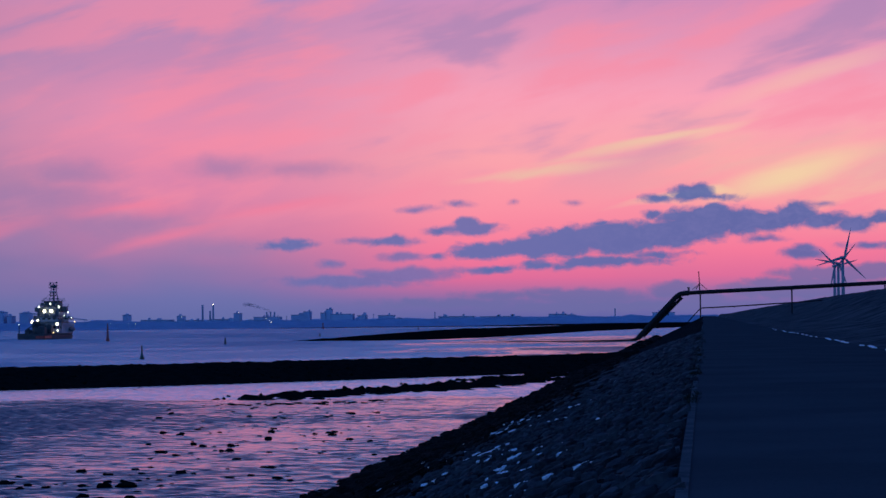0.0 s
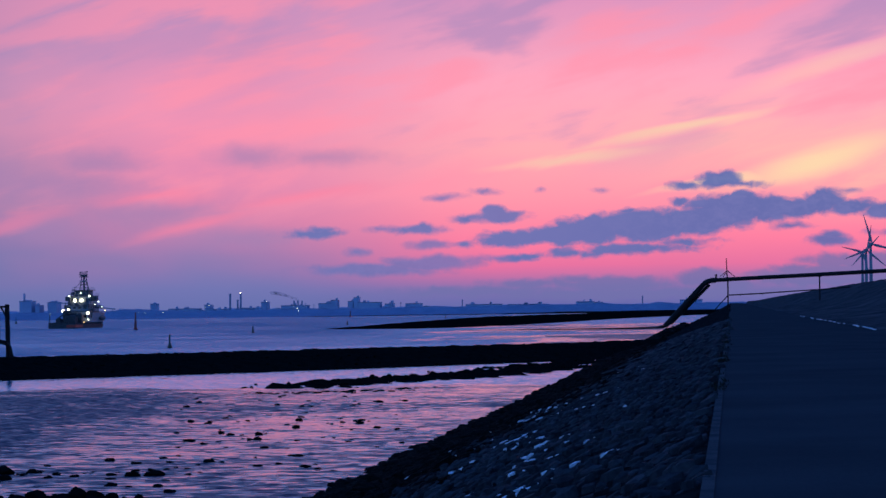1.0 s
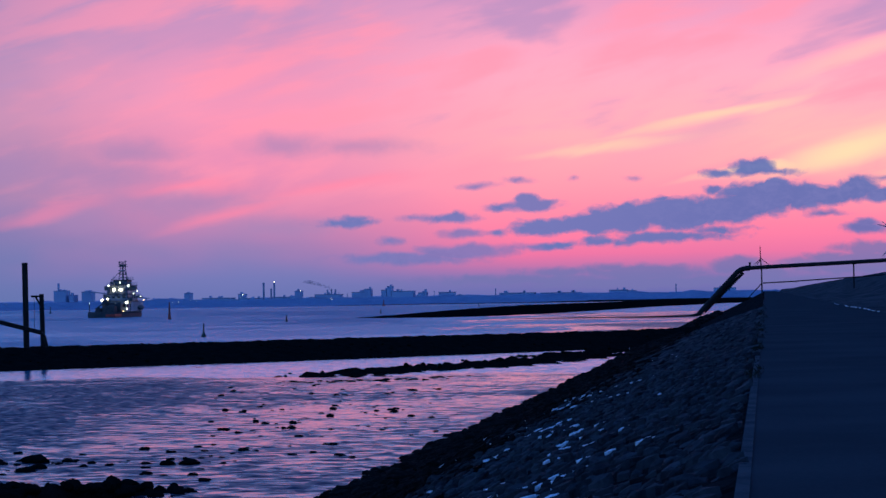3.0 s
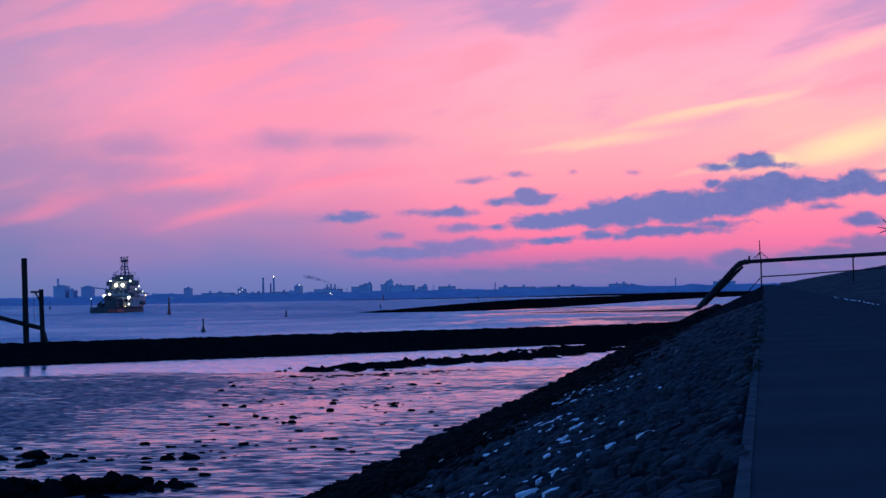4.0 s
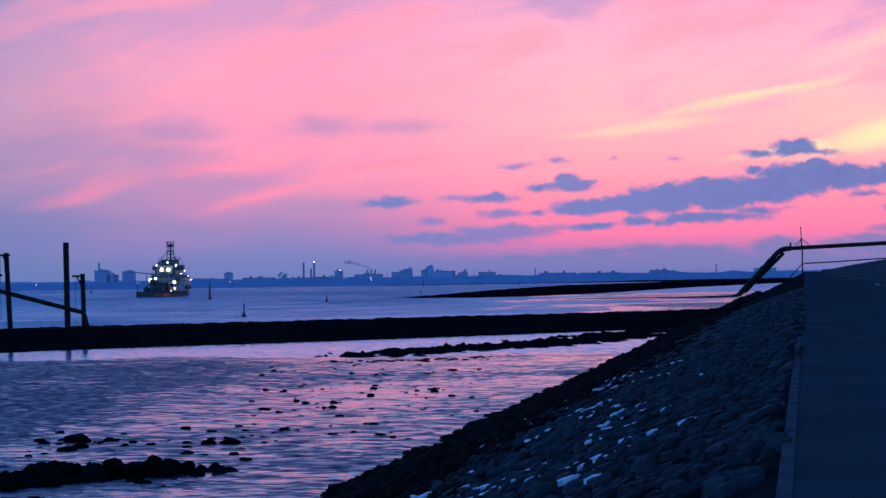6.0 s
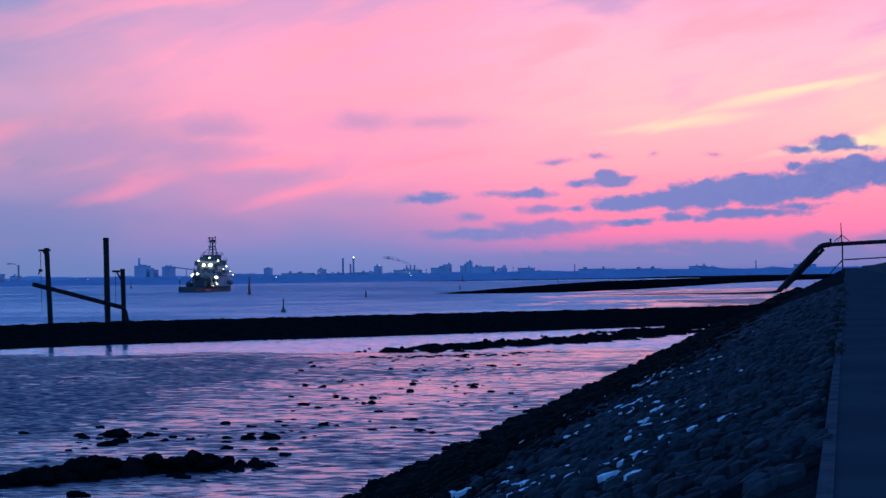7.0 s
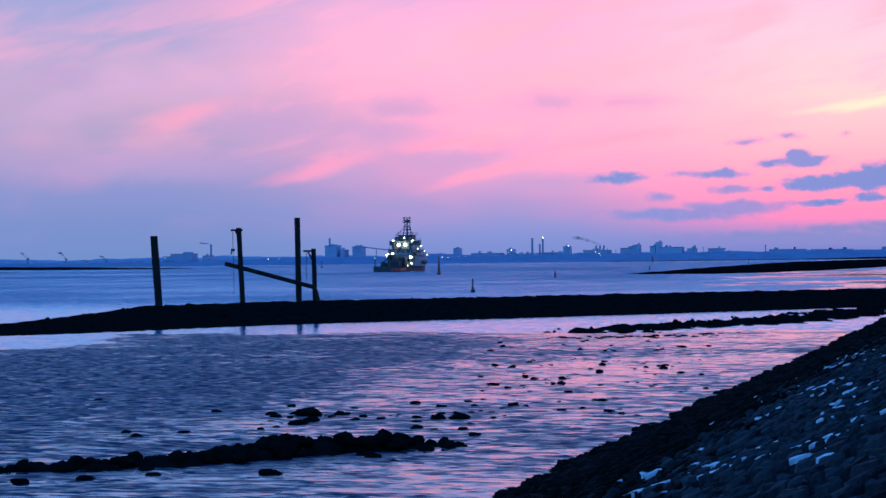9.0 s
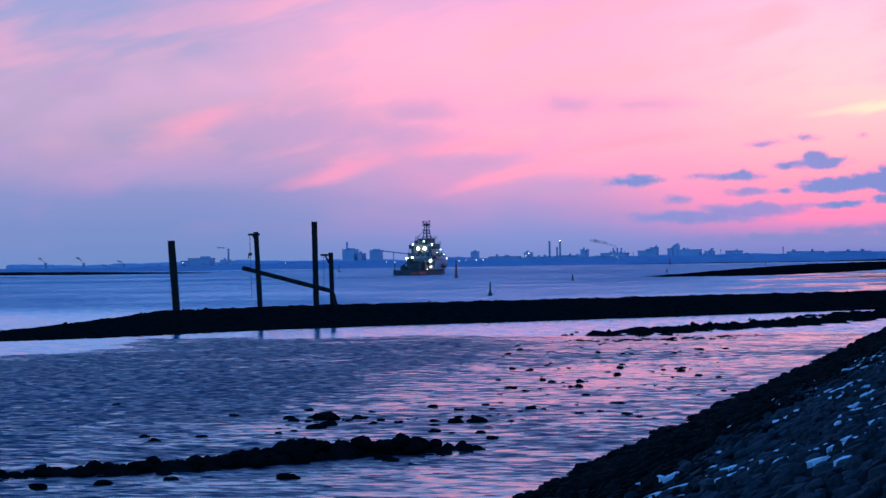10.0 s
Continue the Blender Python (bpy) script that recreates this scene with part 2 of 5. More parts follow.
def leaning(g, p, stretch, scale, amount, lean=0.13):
    """A normal tipped by fine ripples, biased to -y so that faces turn to the camera."""
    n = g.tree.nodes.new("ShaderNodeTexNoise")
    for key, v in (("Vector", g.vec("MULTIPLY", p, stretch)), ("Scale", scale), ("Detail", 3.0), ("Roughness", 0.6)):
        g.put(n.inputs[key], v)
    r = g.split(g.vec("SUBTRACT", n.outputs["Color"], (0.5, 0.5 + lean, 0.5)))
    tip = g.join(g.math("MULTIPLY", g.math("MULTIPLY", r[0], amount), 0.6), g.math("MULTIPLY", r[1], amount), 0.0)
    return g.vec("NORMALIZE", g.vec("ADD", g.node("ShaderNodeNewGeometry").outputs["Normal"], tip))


def water_surface():
    m = bpy.data.materials.new("water")
    m.use_nodes = True
    g = Graph(m.node_tree)
    p = g.node("ShaderNodeNewGeometry").outputs["Position"]
    x, y, _ = g.split(p)
    far = g.span(y, 215.0, 330.0)
    open_water = g.span(g.math("ADD", x, g.math("MULTIPLY", y, 0.05)), -20.0, -75.0, 0.45, 1.0)
    lanes = g.noise(g.vec("MULTIPLY", p, (0.012, 0.009, 1)), 1.0, 5, 0.6, 0.6)
    breeze = g.noise(g.vec("MULTIPLY", p, (0.05, 0.03, 1)), 1.0, 4, 0.6)
    wind = g.span(g.math("ADD", g.math("MULTIPLY", lanes, 0.7), g.math("MULTIPLY", breeze, 0.3)), 0.36, 0.6, 0.35, 1.0)
    amount = g.math("ADD", 0.34, g.math("MULTIPLY", g.math("MULTIPLY", far, open_water), g.math("MULTIPLY", wind, 1.5)))
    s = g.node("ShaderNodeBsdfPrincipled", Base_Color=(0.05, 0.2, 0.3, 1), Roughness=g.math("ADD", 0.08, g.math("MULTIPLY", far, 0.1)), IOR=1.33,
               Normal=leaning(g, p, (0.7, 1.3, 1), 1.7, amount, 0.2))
    g.put(g.node("ShaderNodeOutputMaterial").inputs[0], s.outputs[0])
    return m


def mud_surface():
    m = bpy.data.materials.new("wet_mud")
    m.use_nodes = True
    g = Graph(m.node_tree)
    p = g.node("ShaderNodeNewGeometry").outputs["Position"]
    x, y, z = g.split(p)
    big = g.noise(p, 0.16, 4, 0.6)
    film = g.noise(g.vec("MULTIPLY", p, (0.75, 1.5, 1)), 1.3, 5, 0.65, 0.3)
    low = g.span(z, WATER + 0.045, WATER + 0.06, 0.06, -0.09)
    side = g.span(g.math("ADD", x, g.math("MULTIPLY", y, 0.14)), 3.0, -22.0)  # from the dike's foot out over the flat
    low = g.math("ADD", low, g.span(side, 0.0, 1.0, 0.1, -0.02))
    wet = g.span(g.math("ADD", g.math("ADD", film, low), g.math("MULTIPLY", g.math("SUBTRACT", big, 0.5), 0.5)), 0.5, 0.7)
    amount = g.span(wet, 0.0, 1.0, g.span(side, 0.0, 1.0, 1.5, 2.3), 0.2, smooth=False)
    s = g.node("ShaderNodeBsdfPrincipled", Base_Color=g.mix(film, (0.004, 0.014, 0.032), (0.015, 0.038, 0.072)),
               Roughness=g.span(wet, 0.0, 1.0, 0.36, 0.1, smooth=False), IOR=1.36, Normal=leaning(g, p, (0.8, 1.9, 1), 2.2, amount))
    g.put(g.node("ShaderNodeOutputMaterial").inputs[0], s.outputs[0])
    return m


WATER_MAT = water_surface()
MUD = mud_surface()
ASPHALT = surface("worn_asphalt", (0.041, 0.045, 0.048), (0.058, 0.062, 0.066), 0.95, 0.22, 0.25, 25, 0.004, spec=0.0)
EDGING = surface("concrete_edging", (0.05, 0.052, 0.055), (0.09, 0.092, 0.092), 0.9, 1.5, 0.3, 40, 0.005, spec=0.0)
BASALT = surface("revetment_stone", (0.0055, 0.0075, 0.01), (0.064, 0.071, 0.079), 0.9, 1.1, 0.6, 9, 0.03, by_object=0.42, spec=0.03)
BEDDING = surface("revetment_bedding", (0.006, 0.007, 0.008), (0.024, 0.026, 0.026), 0.95, 1.2, 0.8, 9, 0.06, spec=0.0)
WEED_STONE = surface("weedy_stone", (0.003, 0.0035, 0.0035), (0.01, 0.011, 0.0105), 1.0, 1.5, 0.6, 12, 0.04, by_object=0.4, spec=0.0)
GRASS = surface("winter_grass", (0.028, 0.031, 0.034), (0.115, 0.112, 0.112), 0.95, 0.3, 0.9, 5, 0.12, spec=0.0)
SNOW = surface("old_snow", (0.72, 0.74, 0.78), (0.88, 0.89, 0.9), 0.8, 6, 0.4, 30, 0.01, spec=0.1)
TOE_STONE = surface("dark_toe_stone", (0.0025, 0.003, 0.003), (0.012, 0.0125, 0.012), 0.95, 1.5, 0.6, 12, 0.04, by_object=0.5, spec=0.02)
TUFT = surface("dark_tuft_grass", (0.014, 0.018, 0.014), (0.035, 0.04, 0.03), 0.95, 2.0, 0.2, 20, 0.01, spec=0.0)
TIMBER = surface("wet_timber", (0.005, 0.0048, 0.005), (0.02, 0.018, 0.018), 0.8, 3, 0.5, 18, 0.02, stretch=(1, 1, 0.15), spec=0.2)
IRON = surface("rusty_iron", (0.009, 0.0075, 0.007), (0.03, 0.022, 0.02), 0.75, 4, 0.3, 30, 0.005, metal=0.3)
PIPE_STEEL = surface("dark_pipe_steel", (0.006, 0.005, 0.0055), (0.019, 0.015, 0.015), 0.85, 0.8, 0.2, 8, 0.01, metal=0.2)
# far things: distance haze is put into these three pale blue base colours
SHORE = surface("haze_tinted_woods_and_dike", (0.24, 0.27, 0.38), (0.31, 0.34, 0.46), 1.0, 0.05, 0.4, 0.4, 1.0, spec=0.0)
WORKS = surface("haze_tinted_factory_walls", (0.36, 0.39, 0.54), (0.44, 0.47, 0.62), 1.0, 0.03, 0.2, 0.3, 0.3, spec=0.0)
STACK = surface("haze_tinted_stack_steel", (0.28, 0.29, 0.39), (0.35, 0.36, 0.46), 1.0, 0.05, 0.2, 0.5, 0.2, spec=0.0)
TOWER_PAINT = surface("turbine_grey_paint", (0.2, 0.2, 0.22), (0.27, 0.27, 0.29), 0.5, 0.2, 0.05, 3, 0.01)
HULL_DARK = surface("dark_hull_paint", (0.02, 0.022, 0.028), (0.05, 0.05, 0.055), 0.55, 0.5, 0.2, 5, 0.02)
HULL_RED = surface("red_hull_paint", (0.38, 0.03, 0.02), (0.5, 0.06, 0.04), 0.5, 0.6, 0.2, 5, 0.02)
HULL_WHITE = surface("white_ship_paint", (0.17, 0.19, 0.22), (0.3, 0.33, 0.36), 0.5, 0.4, 0.1, 4, 0.01)
SHIP_GREY = surface("grey_ship_paint", (0.05, 0.055, 0.07), (0.1, 0.11, 0.125), 0.6, 0.6, 0.2, 5, 0.01)
GLASS = surface("dark_window_glass", (0.01, 0.012, 0.016), (0.02, 0.022, 0.028), 0.12, 0.5, 0.0, 5, 0.001)
BUOY_RED = surface("red_buoy_paint", (0.22, 0.03, 0.03), (0.32, 0.05, 0.045), 0.5, 1.0, 0.1, 6, 0.01)
BUOY_GREEN = surface("dark_green_buoy_paint", (0.01, 0.03, 0.025), (0.02, 0.05, 0.04), 0.5, 1.0, 0.1, 6, 0.01)
FLOOD = glowing("floodlight", (1.0, 0.93, 0.68), 5.0)
DECK_LAMP = glowing("deck_lamp", (0.85, 1.0, 0.85), 3.5)
ORANGE_LAMP = glowing("orange_lamp", (1.0, 0.6, 0.25), 4.0)
SHORE_LAMP = glowing("shore_lamp", (1.0, 0.82, 0.6), 5.0)



def smoke_surface():
    m = bpy.data.materials.new("thin_smoke")
    m.use_nodes = True
    g = Graph(m.node_tree)
    n = g.noise(g.node("ShaderNodeNewGeometry").outputs["Position"], 0.15, 4)
    clear = g.node("ShaderNodeBsdfTransparent")
    grey = g.node("ShaderNodeBsdfDiffuse", Color=(0.3, 0.33, 0.38, 1))
    both = g.node("ShaderNodeMixShader", Fac=g.span(n, 0.35, 0.7, 0.02, 0.16))
    g.put(both.inputs[1], clear.outputs[0]), g.put(both.inputs[2], grey.outputs[0])
    g.put(g.node("ShaderNodeOutputMaterial").inputs[0], both.outputs[0])
    return m


SMOKE = smoke_surface()

# ---- mesh helpers ----


def finish(name, bm, material, parent=None, label="", smooth=False):
    data = bpy.data.meshes.new(name)
    bm.normal_update()
    bm.to_mesh(data)
    bm.free()
    data.materials.append(material)
    if smooth:
        data.polygons.foreach_set("use_smooth", [True] * len(data.polygons))
    ob = new(name, data)
    ob.parent = parent
    if label:
        ob["label"] = label
    return ob


def part(name, bm, material, parent, label="", smooth=False):
    return finish(name, bm, material, parent, label, smooth)


def raw(name, verts, faces, material, parent=None, smooth=False):
    data = bpy.data.meshes.new(name)
    data.from_pydata(verts, [], faces)
    data.update()
    data.materials.append(material)
    if smooth:
        data.polygons.foreach_set("use_smooth", [True] * len(data.polygons))
    ob = new(name, data)
    ob.parent = parent
    return ob


def thing(name, at, label, category, group="", rz=0.0):
    ob = new(name)
    ob.matrix_world = pose(*at, 0, 0, rz)
    return tagged(ob, label, category, group)


def box(bm, c, s, turn=None, bevel=0.0):
    made = bmesh.ops.create_cube(bm, size=1.0)["verts"]
    m = Matrix.Translation(c) @ (turn or Matrix.Identity(4)) @ Matrix.Diagonal((*s, 1))
    bmesh.ops.transform(bm, matrix=m, verts=made)
    if bevel:
        edges = list({e for v in made for e in v.link_edges})
        bmesh.ops.bevel(bm, geom=edges, offset=bevel, segments=1, affect="EDGES")
    return bm


def rod(bm, a, b, r0, r1=None, seg=10):
    a, b = Vector(a), Vector(b)
    made = bmesh.ops.create_cone(bm, cap_ends=True, segments=seg, radius1=r0, radius2=r0 if r1 is None else r1, depth=(b - a).length)["verts"]
    m = Matrix.Translation((a + b) / 2) @ (b - a).to_track_quat("Z", "Y").to_matrix().to_4x4()
    bmesh.ops.transform(bm, matrix=m, verts=made)
    return bm


def ball(bm, c, r, sub=2):
    made = bmesh.ops.create_icosphere(bm, subdivisions=sub, radius=1.0)["verts"]
    r = r if isinstance(r, tuple) else (r, r, r)
    bmesh.ops.transform(bm, matrix=Matrix.Translation(c) @ Matrix.Diagonal((*r, 1)), verts=made)
    return bm


def tube(bm, points, r, seg=10):
    """A bent pipe through the points."""
    rings = []
    pts = [Vector(q) for q in points]
    for i, q in enumerate(pts):
        way = (pts[min(i + 1, len(pts) - 1)] - pts[max(i - 1, 0)]).normalized()
        side = way.cross(Vector((0, 1, 0.02))).normalized()
        up = side.cross(way)
        rings.append([bm.verts.new(q + r * (math.cos(k * math.tau / seg) * side + math.sin(k * math.tau / seg) * up)) for k in range(seg)])
    for a, b in zip(rings, rings[1:]):
        for k in range(seg):
            bm.faces.new((a[k], a[(k + 1) % seg], b[(k + 1) % seg], b[k]))
    bm.faces.new(rings[0][::-1]), bm.faces.new(rings[-1])
    return bm


def rock_mesh(name, seed, material, flat=0.6, sub=2):
    """A worn boulder about 1 m across, its foot at the origin."""
    bm = bmesh.new()
    bmesh.ops.create_icosphere(bm, subdivisions=sub, radius=0.5)
    rng = random.Random(seed)
    off = Vector([rng.uniform(-50, 50) for _ in range(3)])
    cuts = [(Vector([rng.gauss(0, 1) for _ in range(3)]).normalized(), rng.uniform(0.3, 0.44)) for _ in range(7)]
    for v in bm.verts:
        for n, k in cuts:
            over = v.co.dot(n) - k
            if over > 0:
                v.co -= n * over * 0.85
        v.co *= 1 + 0.35 * noise.noise(v.co * 2.2 + off) + 0.12 * noise.noise(v.co * 6 + off)
        v.co.z = v.co.z * flat + 0.22 * flat
    data = bpy.data.meshes.new(name)
    bm.to_mesh(data)
    bm.free()
    data.materials.append(material)
    return data


TOE_ROCKS = [rock_mesh("stone", 40 + s, TOE_STONE, 0.75) for s in range(6)]
WEED_ROCKS = [rock_mesh("stone", s, WEED_STONE, 0.75) for s in range(6)]
FLAT_ROCKS = [rock_mesh("stone", 20 + s, WEED_STONE, 0.5) for s in range(6)]


def stones(parent, places, meshes, single=300, rest_name="loose_stone_fill", seed=1, nearest=None):
    """places: (x, y, z, size). The nearest ones are pieces of their own, the rest one mesh."""
    rng = random.Random(seed)
    if nearest:
        places = sorted(places, key=nearest)
    verts, faces = [], []
    for i, (x, y, z, s) in enumerate(places):
        data = rng.choice(meshes)
        m = pose(x, y, z, rng.uniform(-14, 14), rng.uniform(-14, 14), rng.uniform(0, 360)) @ Matrix.Diagonal((s * rng.uniform(0.8, 1.3), s * rng.uniform(0.7, 1.1), s * rng.uniform(0.7, 1.1), 1))
        if i < single:
            ob = new("stone", data)
            ob.parent = parent
            ob.matrix_basis = m
        else:
            n = len(verts)
            verts += [m @ v.co for v in data.vertices]
            faces += [tuple(n + k for k in f.vertices) for f in data.polygons]
    if verts:
        ob = raw(rest_name, verts, faces, meshes[0].materials[0], parent)
        ob["kind"] = "stuff"


def fbm(x, y, seed=0.0, octaves=4):
    return noise.fractal(Vector((x, y, seed)), 1.0, 2.0, octaves)


# ---- water, flats and dike ----
def make_water():
    verts = [(-3200, -400, WATER), (-6, -400, WATER), (-6, 4900, WATER), (-3200, 4900, WATER), (3200, 2300, WATER), (3200, 4900, WATER), (-6, 2300, WATER)]
    ob = raw("water", verts, [(0, 1, 6, 2, 3), (6, 4, 5, 2)], WATER_MAT)
    tagged(ob, "calm blue-grey estuary water at low tide", "water", kind="structure")


def sheet(name, rows, material, label):
    """A grid of points, row after row, as one smooth piece of ground."""
    w = len(rows[0])
    verts = [v for r in rows for v in r]
    faces = [(j * w + i, j * w + i + 1, (j + 1) * w + i + 1, (j + 1) * w + i) for j in range(len(rows) - 1) for i in range(w - 1)]
    ob = raw(name, verts, faces, material, smooth=True)
    tagged(ob, label, "mudflat", kind="structure")


def make_mudflat():
    """Low ripples of wet mud with flat films of water between them."""
    rows, y = [], 40.0
    while y < 186:
        left = -8.0 - 0.47 * y
        row = []
        for i in range(341):
            x = left + (-9.4 - left) * i / 340
            big = fbm(x * 0.07, y * 0.05, 2.0, 3)
            r = fbm(x * 0.8, y * 2.0, 9.0, 3) + 0.5 * fbm(x * 2.2, y * 4.6, 4.0, 2)
            choppy = min(1.0, max(0.0, 0.45 + 0.9 * big + min(0.5, max(-0.3, (-20 - x - (y - 60) * 0.14) / 22))))
            sink = max(0.0, (y - 152 - 7 * fbm(x * 0.09, 3.0, 1.0, 3)) * 0.006, (-51 - x + 4 * fbm(y * 0.06, 5.0, 2.0, 3)) * 0.008)
            z = 0.045 + 0.055 * max(0.0, r - 0.35 + 0.6 * choppy) * max(0.0, 1 - sink * 12) + 0.006 * big - sink
            row.append((x, y, WATER + z))
        rows.append(row)
        y += 0.13 + (y - 40) * 0.0022
    sheet("mudflat", rows, MUD, "rippled wet mudflat with shallow pools at low tide")
    # long flats beyond the groin, half under water
    rows = []
    for j in range(210):
        y = 268 + j * 2.0
        left = -18 - 0.11 * y
        row = []
        for i in range(91):
            x = left + (-10.6 - left) * i / 90
            h = fbm(x * 0.035, y * 0.016, 6.0, 5) * 1.1 + 0.25 * fbm(x * 0.3, y * 0.2, 3.0, 3) + min(0.35, (x - left) / 60 - 0.45)
            row.append((x, y, WATER + max(-0.1, min(0.1, 0.09 * h))))
        rows.append(row)
    sheet("tidal_flat", rows, MUD, "long wet tidal flats with dark mud streaks and shallow channels")


def mound(name, ridge, half, material, label, seed, step=1.0, across=14, rough=0.25, single=0, stone=(0.4, 0.9), count=0, far_scale=1.0):
    """A long heap along a ridge of (x, y, z); half: half width."""
    pts = [Vector(p) for p in ridge]
    line = []
    for a, b in zip(pts, pts[1:]):
        n = max(1, int((b - a).length / step))
        line += [a.lerp(b, k / n) for k in range(n)]
    line.append(pts[-1])
    verts, faces, places = [], [], []
    rng = random.Random(seed)
    for i, c in enumerate(line):
        way = (line[min(i + 1, len(line) - 1)] - line[max(i - 1, 0)])
        side = Vector((-way.y, way.x, 0)).normalized()
        for k in range(across + 1):
            u = 2 * k / across - 1
            q = c + side * (u * (half + max(0.0, (-44 - c.x) * 0.1) * (name == "stone_groin")))
            fall = max(0.0, 1 - max(0.0, abs(u) - 0.2) / 0.8) ** 0.9
            z = WATER - 0.3 + (c.z - WATER + 0.3) * fall
            z += rough * fbm(q.x / far_scale * 1.1, q.y / far_scale * 1.1, seed, 4) * (0.3 + fall)
            verts.append((q.x, q.y, z))
            if rng.random() < count / (len(line) * (across + 1)) and z > WATER - 0.2:
                places.append((q.x + rng.uniform(-0.5, 0.5), q.y + rng.uniform(-0.5, 0.5), z - 0.12, rng.uniform(*stone)))
    w = across + 1
    for j in range(len(line) - 1):
        for k in range(across):
            faces.append((j * w + k, j * w + k + 1, (j + 1) * w + k + 1, (j + 1) * w + k))
    ob = raw(name, verts, faces, material)
    tagged(ob, label, name.split("_")[-1], kind="structure")
    if places:
        stones(ob, places, WEED_ROCKS, single, seed=seed, nearest=lambda p: p[1])
    return ob


# dike profile: toe, slope, path, verge, crest
TOE_X, EDGE_X, PATH_X, BERM_X = -11.0, -0.14, 7.9, 16.0


def path_z(y):
    return 0.0 if y < 260 else (y - 260) * 0.0013


def crest_x(y):
    return 28.0 if y < 540 else max(13.0, 28.0 - (y - 540) * 0.021)


def strip(name, rows, material, label, category, smooth=True, parent=None):
    """A sheet between cross rows of points."""
    verts, faces = [], []
    w = len(rows[0])
    for r in rows:
        verts += r
    for j in range(len(rows) - 1):
        for k in range(w - 1):
            faces.append((j * w + k, j * w + k + 1, (j + 1) * w + k + 1, (j + 1) * w + k))
    ob = raw(name, verts, faces, material, parent, smooth)
    if not parent:
        tagged(ob, label, category, kind="structure")
    return ob


def ladder(a, b, first, growth):
    out, step = [a], first
    while out[-1] < b:
        out.append(out[-1] + step)
        step *= growth
    return out


def slope_z(x, y):
    return path_z(y) - 0.02 + (EDGE_X - 0.1 - x) / (EDGE_X - 0.1 - TOE_X) * (WATER - path_z(y))


def make_dike():
    ys = [-60.0, -20.0] + ladder(4.0, 1900.0, 0.7, 1.012)
    slope, path, verge = [], [], []
    for y in ys:
        row = []
        for k in range(23):
            x = TOE_X - 1.2 + (EDGE_X - 0.1 - TOE_X + 1.2) * k / 22
            amp = 0.07 if y < 300 else 0.15
            row.append((x, y, slope_z(x, y) + (amp * fbm(x * 0.9, y * 0.7, 4.0) if 0 < k < 22 else 0)))
        slope.append(row)
        path.append([(EDGE_X + (PATH_X - EDGE_X) * k / 6, y, path_z(y) + 0.05 * (1 - abs(k / 3 - 1)) + 0.006 * fbm(k * 0.7, y * 0.3, 8.0)) for k in range(7)])
        row = []
        reach = crest_x(y) - PATH_X
        for u, z in ((-0.002, -0.03), (0.07, 0.05), (0.2, 0.4), (0.4, 1.0), (0.6, 2.5), (0.8, 4.2), (0.96, 5.35), (1.0, 5.5), (1.2, 5.5), (2.1, -1.0), (2.2, -4.0)):
            x = PATH_X + reach * u
            row.append((x, y, z * min(1.0, reach / 20.0) ** 0.6 + path_z(y) * 0.5 + (0.12 * fbm(x * 0.35, y * 0.16, 6.0, 5) if u > 0.05 else 0)))
        verge.append(row)
    strip("revetment", slope, BEDDING, "dark stone-pitched sea dike slope with snow remnants", "dike slope")
    strip("path", path, ASPHALT, "plain dark asphalt path along the dike", "path")
    strip("verge", verge, GRASS, "dark winter grass slope of the dike", "grass slope")
    land = [[(20 + crest_x(y), y, -2.5), (3200, y, -2.5)] for y in (-60, 600, 1900, 2300)]
    strip("ground", land, GRASS, "flat farmland behind the dike", "ground")
    # concrete edging along the seaward side of the path
    bm = bmesh.new()
    for a, b in zip(ys[2:], ys[3:]):
        if a > 420:
            break
        box(bm, (EDGE_X - 0.055, (a + b) / 2, path_z(a) - 0.085), (0.11, b - a - 0.004, 0.2))
    edging = finish("edging", bm, EDGING)
    tagged(edging, "narrow pale concrete edging beside the path", "edging", kind="structure")


def pitched_stone(rng, x, y, size):
    """Corners of one set stone: a six-sided block, its top a little uneven."""
    z = slope_z(x, y)
    up = rng.choice((-0.06, -0.02, 0.01, 0.03, 0.05, 0.08)) + rng.uniform(-0.015, 0.015)
    tilt = rng.uniform(-0.2, 0.2), rng.uniform(-0.22, 0.22)
    a0 = rng.uniform(0, 1)
    low, top = [], []
    for k in range(6):
        a = a0 + k * math.tau / 6 + rng.uniform(-0.2, 0.2)
        r = size * rng.uniform(0.32, 0.62)
        dx, dy = math.cos(a) * r * 1.15, math.sin(a) * r * 1.1
        zz = slope_z(x + dx, y + dy)
        low.append((x + dx, y + dy, zz - 0.12))
        top.append((x + dx * 0.74, y + dy * 0.74, zz + up + dx * tilt[0] + dy * tilt[1]))
    verts = low + top + [(x, y, z + up + rng.uniform(0.0, 0.05))]
    faces = [(k, (k + 1) % 6, 6 + (k + 1) % 6, 6 + k) for k in range(6)] + [(6 + k, 6 + (k + 1) % 6, 12) for k in range(6)]
    return verts, faces


